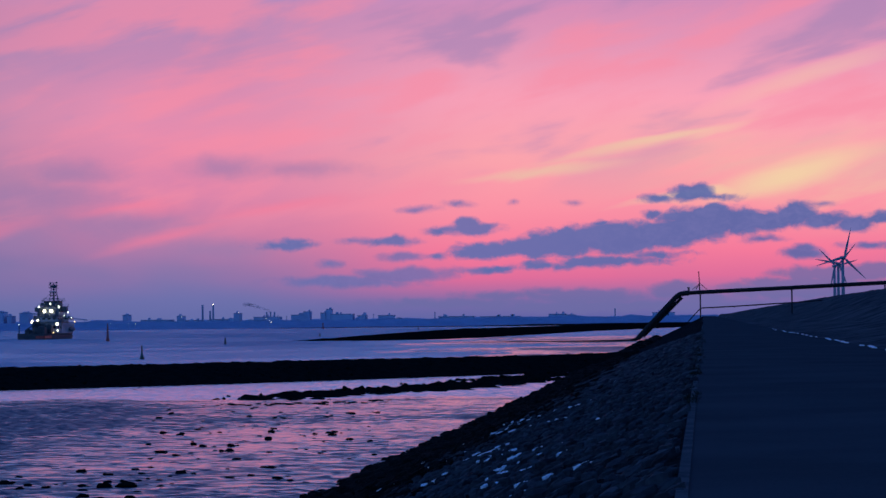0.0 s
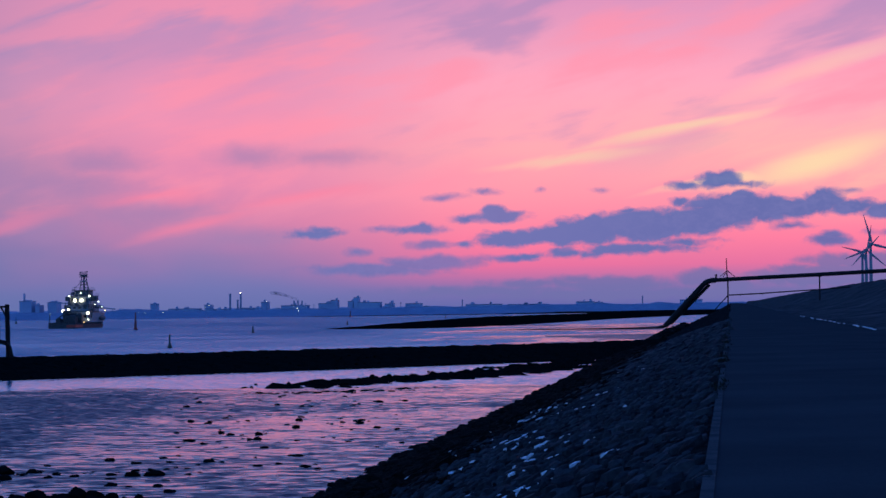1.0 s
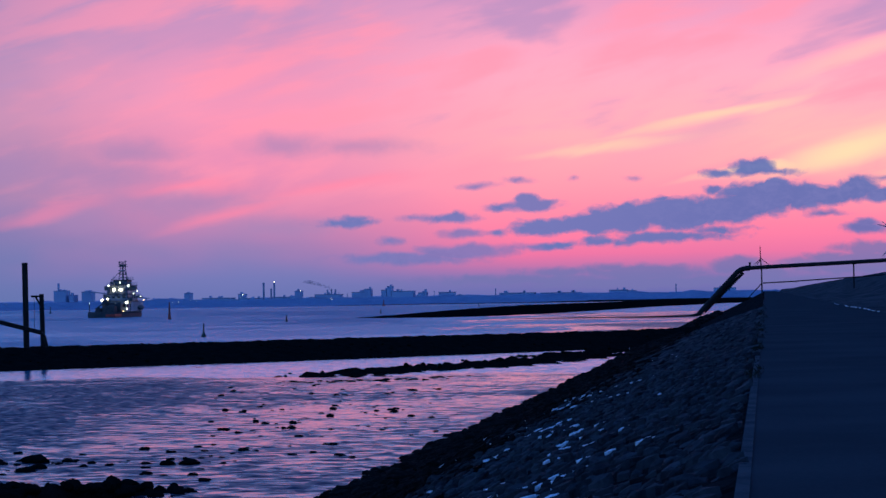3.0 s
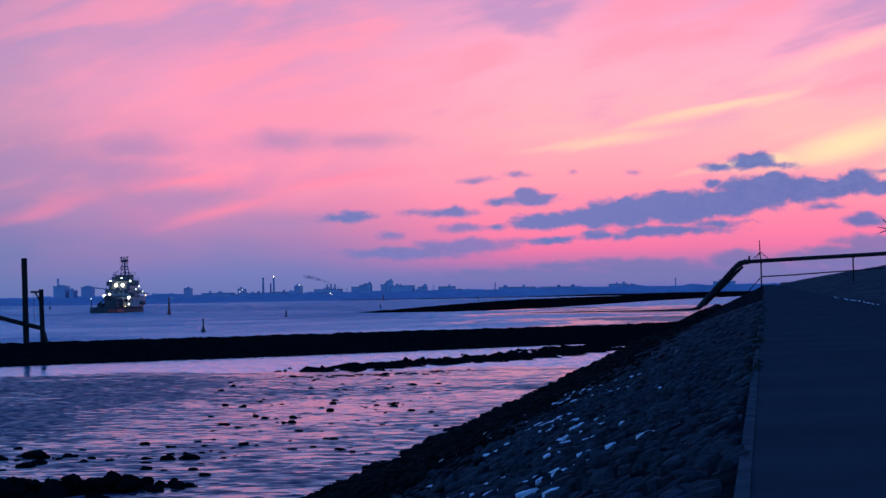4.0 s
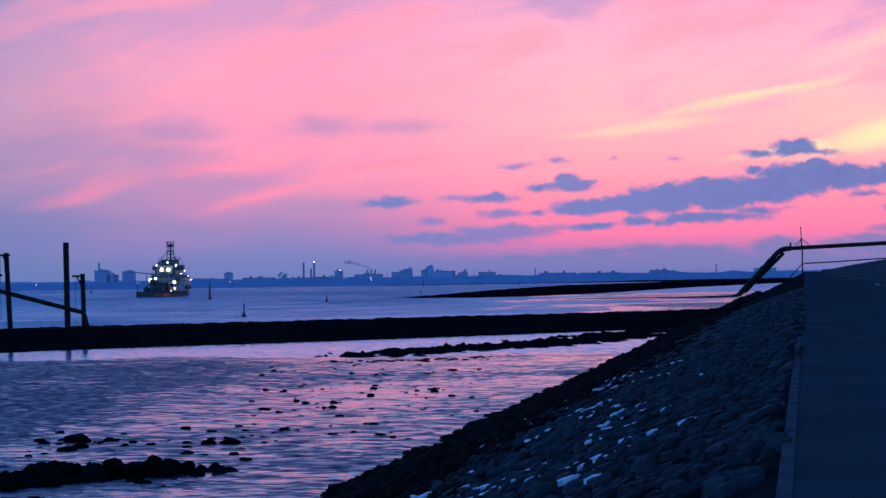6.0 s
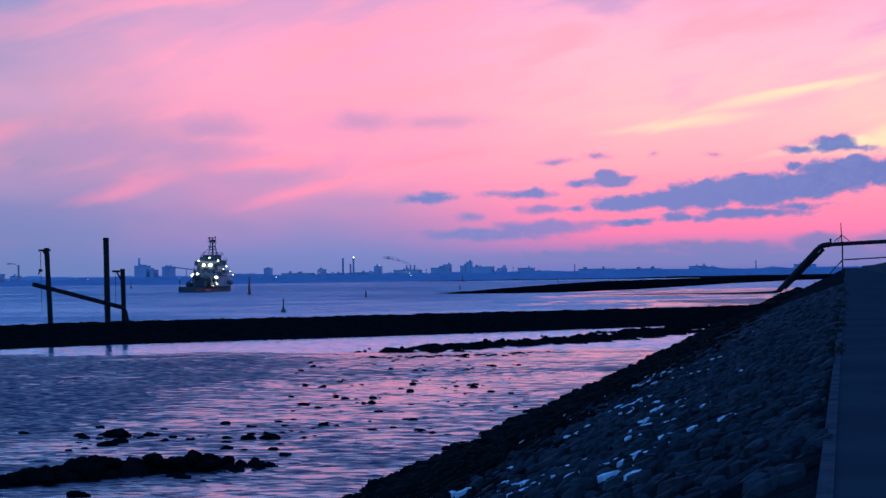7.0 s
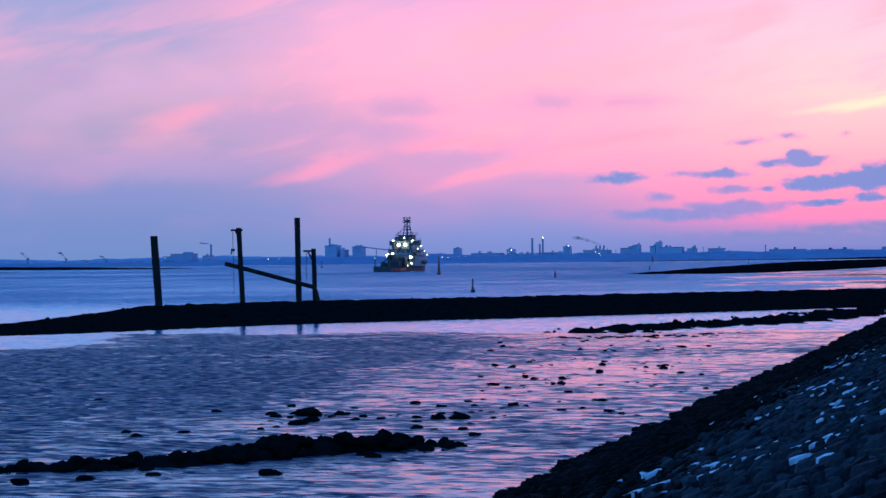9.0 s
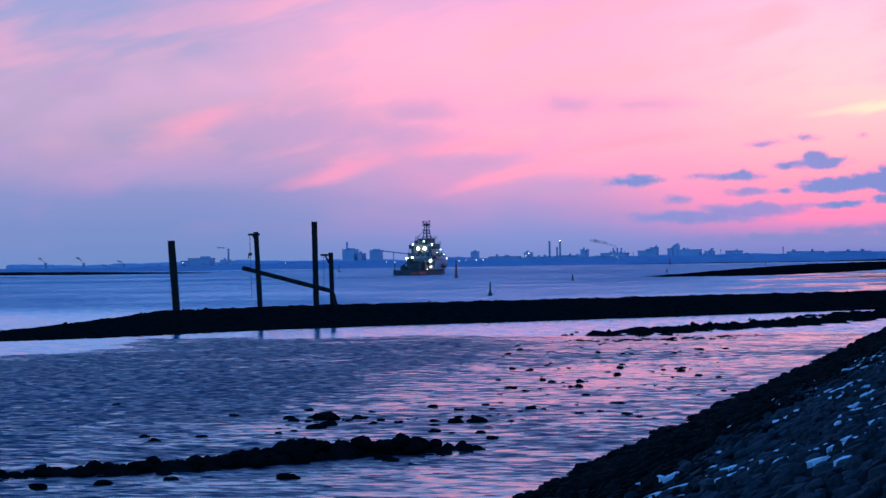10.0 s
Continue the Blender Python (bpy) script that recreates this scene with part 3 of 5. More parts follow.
def make_pitching():
    revetment = bpy.data.objects["revetment"]
    rng = random.Random(5)
    spots = []
    y = 19.0
    while y < 240:
        size = 0.235 if y < 60 else 0.235 + (y - 60) * 0.004
        x = TOE_X + 1.2 + rng.uniform(0, size)
        while x < EDGE_X - 0.2:
            if rng.random() > 0.1 + 0.35 * max(0.0, noise.noise(Vector((x * 0.7, y * 0.35, 6.0)))):
                spots.append((x + rng.uniform(-0.1, 0.1), y + rng.uniform(-0.13, 0.13), size * rng.choice((0.6, 0.8, 0.9, 1.0, 1.1, 1.35))))
            x += size
        y += size * 0.97
    near = [s for s in spots if 28 < s[1] < 30.2][:300]
    chosen = set(near)
    weedy, dry = ([], []), ([], [])
    for s in spots:
        v, f = pitched_stone(rng, *s)
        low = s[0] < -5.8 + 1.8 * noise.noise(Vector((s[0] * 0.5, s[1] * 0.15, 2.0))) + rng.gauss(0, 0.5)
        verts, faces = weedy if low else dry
        if s in chosen:
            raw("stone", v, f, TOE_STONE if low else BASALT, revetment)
        else:
            n = len(verts)
            verts += v
            faces += [tuple(n + k for k in q) for q in f]
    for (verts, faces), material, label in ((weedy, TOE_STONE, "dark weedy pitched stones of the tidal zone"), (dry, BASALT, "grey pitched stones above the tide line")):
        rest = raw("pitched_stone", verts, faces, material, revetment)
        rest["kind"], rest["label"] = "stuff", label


def snow_patch(rng, x, y, w, d, ground, lift):
    """An uneven thin patch of snow that follows the ground."""
    n = 26
    ring = []
    lean = rng.uniform(-0.2, 0.7)
    for k in range(n):
        a = k * math.tau / n
        r = 1 + 0.7 * noise.noise(Vector((math.cos(a) * 1.6 + x * 3, math.sin(a) * 1.6 + y * 3, 0))) + 0.6 * noise.noise(Vector((math.cos(a) * 4 + x * 7, math.sin(a) * 4 + y * 7, 5)))
        dx, dy = math.cos(a) * w * r, math.sin(a) * d * r
        dx += lean * dy * w / d
        ring.append((x + dx, y + dy))
    verts = [(x, y, ground(x, y) + lift)] + [(px, py, ground(px, py) + lift * 0.8) for px, py in ring] + [(px, py, ground(px, py) - 0.05) for px, py in ring]
    faces = [(0, 1 + k, 1 + (k + 1) % n) for k in range(n)] + [(1 + k, 1 + n + k, 1 + n + (k + 1) % n, 1 + (k + 1) % n) for k in range(n)]
    return verts, faces


def make_snow():
    rng = random.Random(11)
    verts, faces = [], []

    def add(v, f):
        n = len(verts)
        verts.extend(v)
        faces.extend(tuple(n + k for k in q) for q in f)

    for _ in range(250):
        y = 24 + 66 * rng.random() ** 1.2
        x = rng.triangular(-7.0, -1.4, -4.6) + (y - 40) * -0.02
        if noise.noise(Vector((x * 0.55, y * 0.16, 3.0))) < 0.06:
            continue
        big = rng.random() < 0.15
        for _ in range(rng.choice((1, 2, 3))):
            w, d = (rng.uniform(0.1, 0.28), rng.uniform(0.1, 0.32)) if big else (rng.uniform(0.02, 0.09), rng.uniform(0.05, 0.18))
            add(*snow_patch(rng, x + rng.gauss(0, 0.16), y + rng.gauss(0, 0.3), w, d, slope_z, rng.uniform(0.05, 0.085)))
    for _ in range(45):
        y = 60 + 150 * rng.random()
        x = rng.uniform(-8.5, -3.5)
        if noise.noise(Vector((x * 0.5, y * 0.1, 8.0))) < 0.1:
            continue
        add(*snow_patch(rng, x, y, rng.uniform(0.06, 0.16), rng.uniform(0.3, 1.2), slope_z, 0.06))
    ob = raw("slope_snow", verts, faces, SNOW)
    tagged(ob, "thin white snow remnants between the slope's stones", "snow", kind="stuff")
    verts, faces = [], []
    for k in range(60):
        y = 92 + k * 3.4 + rng.uniform(-1, 1)
        if rng.random() < 0.55:
            add(*snow_patch(rng, PATH_X - 0.05 + rng.uniform(-0.15, 0.15), y, rng.uniform(0.03, 0.09), rng.uniform(0.6, 2.2), lambda px, py: 0.0, 0.05))
    ob = raw("verge_snow", verts, faces, SNOW)
    tagged(ob, "broken line of snow along the path's grassy edge", "snow", kind="stuff")


make_water()
make_mudflat()
make_dike()
make_pitching()
make_snow()



def make_tufts():
    """Rough grass that grows over the path's seaward edge."""
    rng = random.Random(17)
    verts, faces = [], []
    for _ in range(520):
        y = 44 + 260 * rng.random() ** 1.5
        if rng.random() < 0.3:
            y = rng.choice((66.5, 67.2, 72.0, 97.0, 98.5, 110.0)) + rng.gauss(0, 0.5)
        elif noise.noise(Vector((y * 0.13, 0, 0))) < -0.12:
            continue
        x0, s = EDGE_X - 0.12 + rng.gauss(0, 0.07), 1 + (y - 44) * 0.001
        for _ in range(7):
            a, h, w = rng.uniform(0, math.tau), rng.uniform(0.05, 0.15) * s, 0.014 * s
            x, yy = x0 + rng.uniform(-0.05, 0.05), y + rng.uniform(-0.08, 0.08)
            z = -0.04 + min(0.0, (x - EDGE_X) * 0.32)
            lean = rng.uniform(0.02, 0.12)
            n = len(verts)
            verts += [(x - w, yy, z), (x + w, yy, z), (x + math.cos(a) * lean * 0.4 + w * 0.6, yy + math.sin(a) * lean * 0.4, z + h * 0.6), (x + math.cos(a) * lean, yy + math.sin(a) * lean, z + h)]
            faces += [(n, n + 1, n + 2), (n, n + 2, n + 3)]
    ob = raw("edge_grass", verts, faces, TUFT)
    tagged(ob, "dark rough grass tufts along the path's edging", "grass", kind="stuff")


make_tufts()
GROIN = mound("stone_groin", [(-6, 256, -2.0), (-13, 246, -2.1), (-32, 221, -2.0), (-45, 205, -1.98), (-57, 195, -1.98), (-66, 184.5, -2.1), (-69, 176, -2.75), (-70.5, 168, -3.1), (-72, 158, -3.45), (-73.5, 149, -3.9)],
              10.0, WEED_STONE, "long low black groin of weed-covered rubble stone", 3, 0.8, 20, 0.12, 300, (0.16, 0.4), 2600)
mound("low_groin", [(-25.5, 54.8, -3.55), (-22.6, 55.8, -3.34), (-20.4, 57.4, -3.22), (-18.4, 60.4, -3.1), (-16.8, 62.4, -3.12), (-15.9, 63.4, -3.28), (-15.3, 64.2, -3.48)], 1.0,
      WEED_STONE, "short collapsed groin of dark rubble on the mud", 8, 0.3, 10, 0.14, 300, (0.16, 0.55), 470)
mound("outer_bank", [(-86, 604, -3.75), (-84, 640, -2.85), (-81, 690, -2.2), (-75, 790, -1.6), (-66, 960, -1.65), (-40, 1200, -1.75), (-20, 1350, -1.9), (-8, 1450, -1.9)], 26.0,
      WEED_STONE, "long dark tidal bank with a pointed tip", 12, 6.0, 16, 0.25, 0, (1, 2), 0, 6.0)
mound("far_bank", [(-300, 1750, -3.4), (-200, 1800, -2.6), (-60, 1780, -2.2), (10, 1700, -2.0)], 70.0, WEED_STONE, "low dark bank far across the flats", 13, 14.0, 10, 0.2, 0, (1, 2), 0, 20.0)
mound("west_bank", [(-900, 1620, -1.9), (-760, 1560, -1.9), (-640, 1460, -2.2), (-560, 1380, -2.5), (-500, 1310, -2.9), (-455, 1240, -3.7)], 60.0, WEED_STONE, "low dark mudbank before the far shore", 14, 10.0, 10, 0.2, 0, (1, 2), 0, 20.0)
mound("west_bank", [(-620, 1120, -2.7), (-540, 1080, -2.8), (-480, 1045, -3.1), (-425, 1010, -3.7)], 34.0, WEED_STONE, "thin dark mudbank tapering into the estuary", 19, 8.0, 10, 0.15, 0, (1, 2), 0, 20.0)
mound("mud_bank", [(-60, 372, -3.62), (-40, 392, -3.4), (-24, 408, -3.38), (-11, 420, -3.35)], 7.0, MUD, "thin wet mud bank before the groin", 16, 3.0, 8, 0.08, 0, (1, 2), 0, 5.0)
mound("mud_bank", [(-72, 462, -3.62), (-46, 486, -3.38), (-24, 505, -3.36), (-11, 515, -3.3)], 9.0, MUD, "thin dark mud bank on the flats", 15, 4.0, 8, 0.06, 0, (1, 2), 0, 8.0)


def make_toe():
    """The rubble berm at the dike's foot."""
    rng = random.Random(21)
    places = []
    y = 24.0
    while y < 460:
        size = 0.45 if y < 120 else 0.45 + (y - 120) * 0.003
        for _ in range(8):
            x = TOE_X - 0.1 + 3.0 * rng.random() ** 1.4
            places.append((x, y + rng.uniform(-0.4, 0.4), slope_z(max(x, TOE_X), y) - 0.1, size * rng.choice((0.6, 0.8, 1.0, 1.0, 1.3))))
        y += size * 0.9
    ob = new("toe_berm")
    tagged(ob, "dark weedy rubble berm at the foot of the dike", "rubble berm", kind="structure")
    stones(ob, places, TOE_ROCKS, 300, seed=4, nearest=lambda p: abs(p[1] - 62))


make_toe()


# ---- stones on the flat ----
def make_flat_stones():
    spots = [
        (-32.5, 83.4, 0.34), (-26.1, 77.5, 0.4), (-24.5, 80.5, 0.31), (-23.9, 76.2, 0.39), (-22.6, 76.0, 0.88), (-21.7, 72.0, 0.65), (-21.7, 73.3, 0.57),
        (-22.0, 70.6, 0.24), (-21.5, 76.3, 0.32), (-22.1, 79.7, 0.29), (-20.7, 82.2, 0.42), (-19.4, 80.6, 0.42), (-18.8, 75.0, 0.39), (-18.0, 74.5, 0.48),
        (-17.4, 74.7, 0.58), (-16.5, 72.4, 0.28), (-17.7, 70.5, 0.36), (-19.1, 83.3, 0.3), (-25.7, 68.1, 0.3), (-24.8, 66.5, 0.34), (-24.0, 68.2, 0.35),
        (-15.4, 59.0, 0.26), (-16.2, 60.0, 0.46), (-20.0, 54.7, 0.35), (-17.4, 55.2, 0.57), (-22.3, 52.3, 0.47), (-21.2, 53.4, 0.46), (-15.4, 67.8, 0.44),
        (-17.1, 77.8, 0.22), (-20.6, 94.2, 0.49),
    ]
    rng = random.Random(31)
    for _ in range(150):
        y = rng.uniform(74, 150)
        x = rng.uniform(-0.21, -0.115) * y - 1.5
        if x < -11.8:
            spots.append((x, y, rng.choice((0.12, 0.16, 0.2, 0.26, 0.36))))
    for _ in range(16):
        spots.append((-22.4 + rng.gauss(0, 0.8), 74.6 + rng.gauss(0, 2.2), rng.choice((0.18, 0.24, 0.3, 0.4))))
    for _ in range(22):
        spots.append((-19.0 + rng.gauss(0, 2.0), 76 + rng.gauss(0, 4.0), rng.choice((0.14, 0.18, 0.24, 0.3))))
    for x, y, s in spots:
        ob = new("stone", rng.choice(FLAT_ROCKS))
        ob.matrix_world = pose(x, y, WATER + 0.02, rng.uniform(-8, 8), rng.uniform(-8, 8), rng.uniform(0, 360)) @ Matrix.Diagonal((s * 1.1, s * 1.0, s * rng.uniform(0.7, 1.15), 1))
        tagged(ob, "dark wet stone lying on the mudflat", "stone", "stones on the mudflat")
    for _ in range(60):
        v = rng.random()
        spots_x, spots_y = -28.2 + 9.5 * v + rng.gauss(0, 0.5), 146.5 + 6.5 * v + rng.gauss(0, 1.6)
        ob = new("stone", rng.choice(FLAT_ROCKS))
        k = rng.choice((0.2, 0.26, 0.34, 0.45))
        ob.matrix_world = pose(spots_x, spots_y, WATER + 0.02, 0, 0, rng.uniform(0, 360)) @ Matrix.Diagonal((k * 1.3, k, k * 0.7, 1))
        tagged(ob, "dark wet stone lying on the mudflat", "stone", "stones on the mudflat")
    mound("rubble_patch", [(-28.4, 158, -3.5), (-26.4, 166, -3.46), (-24.2, 172, -3.38), (-21.6, 177, -3.38), (-18.8, 184, -3.42), (-16.6, 196, -3.42), (-13.6, 206, -3.4)], 6.5, WEED_STONE,
          "flat patch of dark weedy rubble on the mud", 6, 0.6, 16, 0.42, 300, (0.16, 0.42), 800)
    mound("rubble_bar", [(-19.5, 204, -3.5), (-16.5, 211, -3.34), (-13.5, 217, -3.3), (-11.5, 222, -3.3)], 3.0, WEED_STONE,
          "narrow bar of dark rubble between groin and dike", 7, 0.6, 10, 0.3, 100, (0.16, 0.42), 160)


make_flat_stones()


# ---- the old jetty piles on the groin ----
def timber_pile(at, top, r, lean, label):
    ob = thing("timber_pile", at, label, "pile", "old jetty piles")
    bm = bmesh.new()
    n, seg = 10, 12
    rings = []
    for i in range(n):
        u = i / (n - 1)
        c = Vector((lean * u, 0, -0.8 + (top + 0.8) * u))
        rings.append([bm.verts.new(c + Vector((math.cos(a) * r, math.sin(a) * r, 0)) * (1.06 - 0.06 * u + 0.07 * noise.noise(Vector((math.cos(a) * 2, math.sin(a) * 2, u * 5 + at[0])))))
                      for a in (k * math.tau / seg for k in range(seg))])
    for a, b in zip(rings, rings[1:]):
        for k in range(seg):
            bm.faces.new((a[k], a[(k + 1) % seg], b[(k + 1) % seg], b[k]))
    bm.faces.new(rings[-1])
    part("post", bm, TIMBER, ob)
    return ob


def add_bracket(pile, top, r, arm):
    """A small davit with a brace."""
    bm = bmesh.new()
    box(bm, (-arm / 2 - r * 0.5, 0, top - 0.14), (arm + r, 0.16, 0.16))
    part("davit_arm", bm, IRON, pile)
    bm = bmesh.new()
    rod(bm, (-arm * 0.75, 0, top - 0.2), (-r * 0.6, 0, top - 1.05), 0.07)
    part("davit_brace", bm, IRON, pile)


def make_piles():
    timber_pile((-67.1, 185.6, -2.2), 5.55, 0.29, -0.42, "thick leaning black timber pile standing on the groin")
    a = timber_pile((-61.5, 189.4, -2.2), 6.15, 0.2, -0.3, "black timber pile with a davit arm and hanging chain")
    add_bracket(a, 6.1, 0.2, 0.75)
    bm = bmesh.new()
    for k in range(26):
        box(bm, (-0.8, 0, 5.8 - k * 0.052), (0.02 if k % 2 else 0.05, 0.05 if k % 2 else 0.02, 0.06))
    part("chain", bm, IRON, a)
    bm = bmesh.new()
    box(bm, (-0.8, 0, 4.4), (0.3, 0.14, 0.2), bevel=0.03)
    rod(bm, (-0.9, 0, 4.35), (-0.97, 0, 4.05), 0.05)
    part("hook_block", bm, IRON, a)
    bm = bmesh.new()
    rod(bm, (-0.78, 0, 4.3), (-0.74, 0, 0.9), 0.018)
    part("rope", bm, IRON, a)
    timber_pile((-58.25, 193.9, -2.2), 6.95, 0.23, -0.08, "tallest straight black timber pile on the groin")
    b = timber_pile((-57.3, 195.3, -2.2), 4.45, 0.19, -0.1, "short black timber pile with a davit arm")
    add_bracket(b, 4.4, 0.19, 0.75)
    bm = bmesh.new()
    rod(bm, (-0.7, 0, 4.15), (-0.7, 0, 1.7), 0.018)
    part("rope", bm, IRON, b)
    # fallen waling beam between the piles
    beam = thing("waling_beam", (-62.6, 188.4, 1.12), "sloping dark timber beam fixed across the piles", "beam")
    bm = bmesh.new()
    a0, a1 = Vector((0, 0, 0)), Vector((5.3, 6.2, -1.95))
    way = (a1 - a0)
    box(bm, (a0 + a1) / 2, (0.3, way.length, 0.32), way.to_track_quat("Y", "Z").to_matrix().to_4x4(), 0.03)
    part("timber", bm, TIMBER, beam)
    bm = bmesh.new()
    tube(bm, [(5.2, 6.1, -1.9), (5.42, 6.3, -2.05), (5.55, 6.4, -2.3), (5.62, 6.45, -2.7), (5.7, 6.5, -3.1)], 0.15)
    part("bent_end", bm, IRON, beam)


make_piles()


# ---- the discharge pipe over the dike ----
def make_pipe():
    y = 526.0
    ob = thing("discharge_pipe", (0, y, 0), "dark steel pipe climbing the dike and crossing over the path", "pipeline")
    bm = bmesh.new()
    tube(bm, [(-62, 16, WATER - 0.3), (-40, 8, WATER - 0.12), (-26, 3, WATER - 0.02), (-15.4, 0, WATER + 0.15), (-13.6, 0, -2.9)], 0.33)
    part("foreshore_pipe", bm, PIPE_STEEL, ob)
    bm = bmesh.new()
    tube(bm, [(-13.8, 0, -3.0), (-9.4, 0, 1.7), (-5.6, 0, 5.7), (-4.9, 0, 6.2), (-3.9, 0, 6.45), (-3, 0, 6.5)], 0.54, 12)
    part("riser", bm, PIPE_STEEL, ob)
    bm = bmesh.new()
    tube(bm, [(-3.2, 0, 6.5), (0, 0, 6.65), (18, 0, 7.35), (38, 0, 8.2), (60, 0, 8.6)], 0.42, 12)
    part("crossing", bm, PIPE_STEEL, ob)
    bm = bmesh.new()
    rod(bm, (-12.6, 0.7, -2.5), (-4.4, 0.7, 5.6), 0.34)
    rod(bm, (-8.2, 0.6, 2.2), (-9.0, 0.2, 2.6), 0.16)
    rod(bm, (-6.0, 0.6, 4.4), (-6.8, 0.2, 4.9), 0.16)
    rod(bm, (-7.4, 0.5, 3.2), (-7.3, 0.5, 1.9), 0.1)
    part("riser_brace", bm, PIPE_STEEL, ob)
    bm = bmesh.new()
    rod(bm, (-3.0, 0, 6.8), (-3.0, 0, 7.6), 0.2)
    rod(bm, (-3.0, 0, 7.5), (-3.0, 0, 7.7), 0.28)
    part("vent", bm, PIPE_STEEL, ob)
    for x, z0, z1 in ((-0.6, -0.6, 6.4), (18.3, 1.0, 7.1), (37.4, 3.0, 8.0)):
        bm = bmesh.new()
        box(bm, (x, 0, (z0 + z1) / 2), (0.3, 0.3, z1 - z0), bevel=0.04)
        box(bm, (x, 0, z1 - 0.1), (0.9, 0.5, 0.2))
        part("support_post", bm, PIPE_STEEL, ob)
    bm = bmesh.new()
    rod(bm, (-0.7, 0, 3.2), (-3.4, 0, 0.3), 0.1)
    part("stay", bm, PIPE_STEEL, ob)
    mast = thing("signal_mast", (-0.7, y, 6.9), "slim dark mast on three struts standing on the pipe", "mast")
    bm = bmesh.new()
    rod(bm, (0, 0, 0), (-0.15, 0, 4.1), 0.13, 0.08)
    part("pole", bm, PIPE_STEEL, mast)
    for dx, dy in ((-1.5, 0.2), (1.6, 0.1), (-0.8, -0.9)):
        bm = bmesh.new()
        tube(bm, [(0, 0, 1.6), (dx * 0.45, dy * 0.45, 0.95), (dx, dy, 0.3)], 0.07, 6)
        part("strut", bm, PIPE_STEEL, mast)
    rail = thing("service_pipe", (0, y + 3, 0), "thin dark service pipe slung under the large one", "pipe")
    bm = bmesh.new()
    tube(bm, [(-0.4, 0, 3.35), (6, 0, 3.6), (12, 0, 3.95), (20, 0, 4.35), (26, 0, 4.8)], 0.13, 8)
    part("line", bm, PIPE_STEEL, rail)
    for x in (2.0, 6.5, 11.0):
        bm = bmesh.new()
        rod(bm, (x, 0, 3.4 + x * 0.045), (x, 0, 3.0 + x * 0.045), 0.05)
        part("hanger", bm, PIPE_STEEL, rail)


make_pipe()


# ---- wind turbines ----
def make_turbine(x, y, base, hub, radius, phase, label):
    ob = thing("wind_turbine", (x, y, base), label, "wind turbine", "row of wind turbines", 14.0)
    bm = bmesh.new()
    rod(bm, (0, 0, 0), (0, 0, hub), 2.4, 1.3, 18)
    part("tower", bm, TOWER_PAINT, ob, smooth=True)
    bm = bmesh.new()
    box(bm, (0, 0.6, hub + 0.6), (3.4, 8.5, 3.4), bevel=0.5)
    part("nacelle", bm, TOWER_PAINT, ob)
    bm = bmesh.new()
    ball(bm, (0, 0, 0), (1.7, 2.2, 1.7))
    rotor = part("rotor", bm, TOWER_PAINT, ob, smooth=True)
    rotor.location = (0, -5.0, hub + 0.6)
    for k in range(3):
        bm = bmesh.new()
        rows = []
        for u, chord, thick in ((0.03, 1.2, 1.1), (0.12, 2.6, 0.8), (0.22, 3.0, 0.6), (0.5, 2.0, 0.35), (0.8, 1.2, 0.2), (1.0, 0.35, 0.1)):
            z = radius * u
            rows.append([bm.verts.new((cx * chord / 2 + chord * 0.12, cy * thick / 2, z)) for cx, cy in ((-1, 0), (-0.4, -1), (0.4, -0.8), (1, 0), (0.4, 0.8), (-0.4, 1))])
        for a, b in zip(rows, rows[1:]):
            for j in range(6):
                bm.faces.new((a[j], a[(j + 1) % 6], b[(j + 1) % 6], b[j]))
        bm.faces.new(rows[0][::-1]), bm.faces.new(rows[-1])
        blade = part("blade", bm, TOWER_PAINT, rotor)
        blade.matrix_basis = pose(0, 0, 0, 0, k * 120, 0)
    return rotor, phase


ROTORS = [
    make_turbine(150.8, 2750, -2.5, 66.0, 33, 14, "tall grey three-bladed wind turbine on a pale tower"),
    make_turbine(158.0, 2980, -2.5, 64.0, 30, 40, "grey three-bladed wind turbine behind another"),
    make_turbine(166.0, 3220, -2.5, 66.0, 30, 75, "grey three-bladed wind turbine, last of a row"),
]


# ---- ship ----
def hull_shell(bm, length, beam, depth, z0, z1, bow=0.35):
    """A hull between two heights with a raked bow."""
    rings = []
    for z, flare in ((z0, 0.94), (z1, 1.0)):
        ring = []
        for u in np.linspace(0, 1, 13):
            w = beam / 2 * flare * (1 if u < 1 - bow else max(0.03, math.cos((u - 1 + bow) / bow * math.pi / 2) ** 0.7))
            ring.append((w, u * length * (1.0 if z == z0 else 1.04)))
        pts = [(w, y, z) for w, y in ring] + [(-w, y, z) for w, y in reversed(ring)]
        rings.append([bm.verts.new(q) for q in pts])
    n = len(rings[0])
    for k in range(n):
        bm.faces.new((rings[0][k], rings[0][(k + 1) % n], rings[1][(k + 1) % n], rings[1][k]))
    bm.faces.new(rings[1]), bm.faces.new(rings[0][::-1])
    return bm


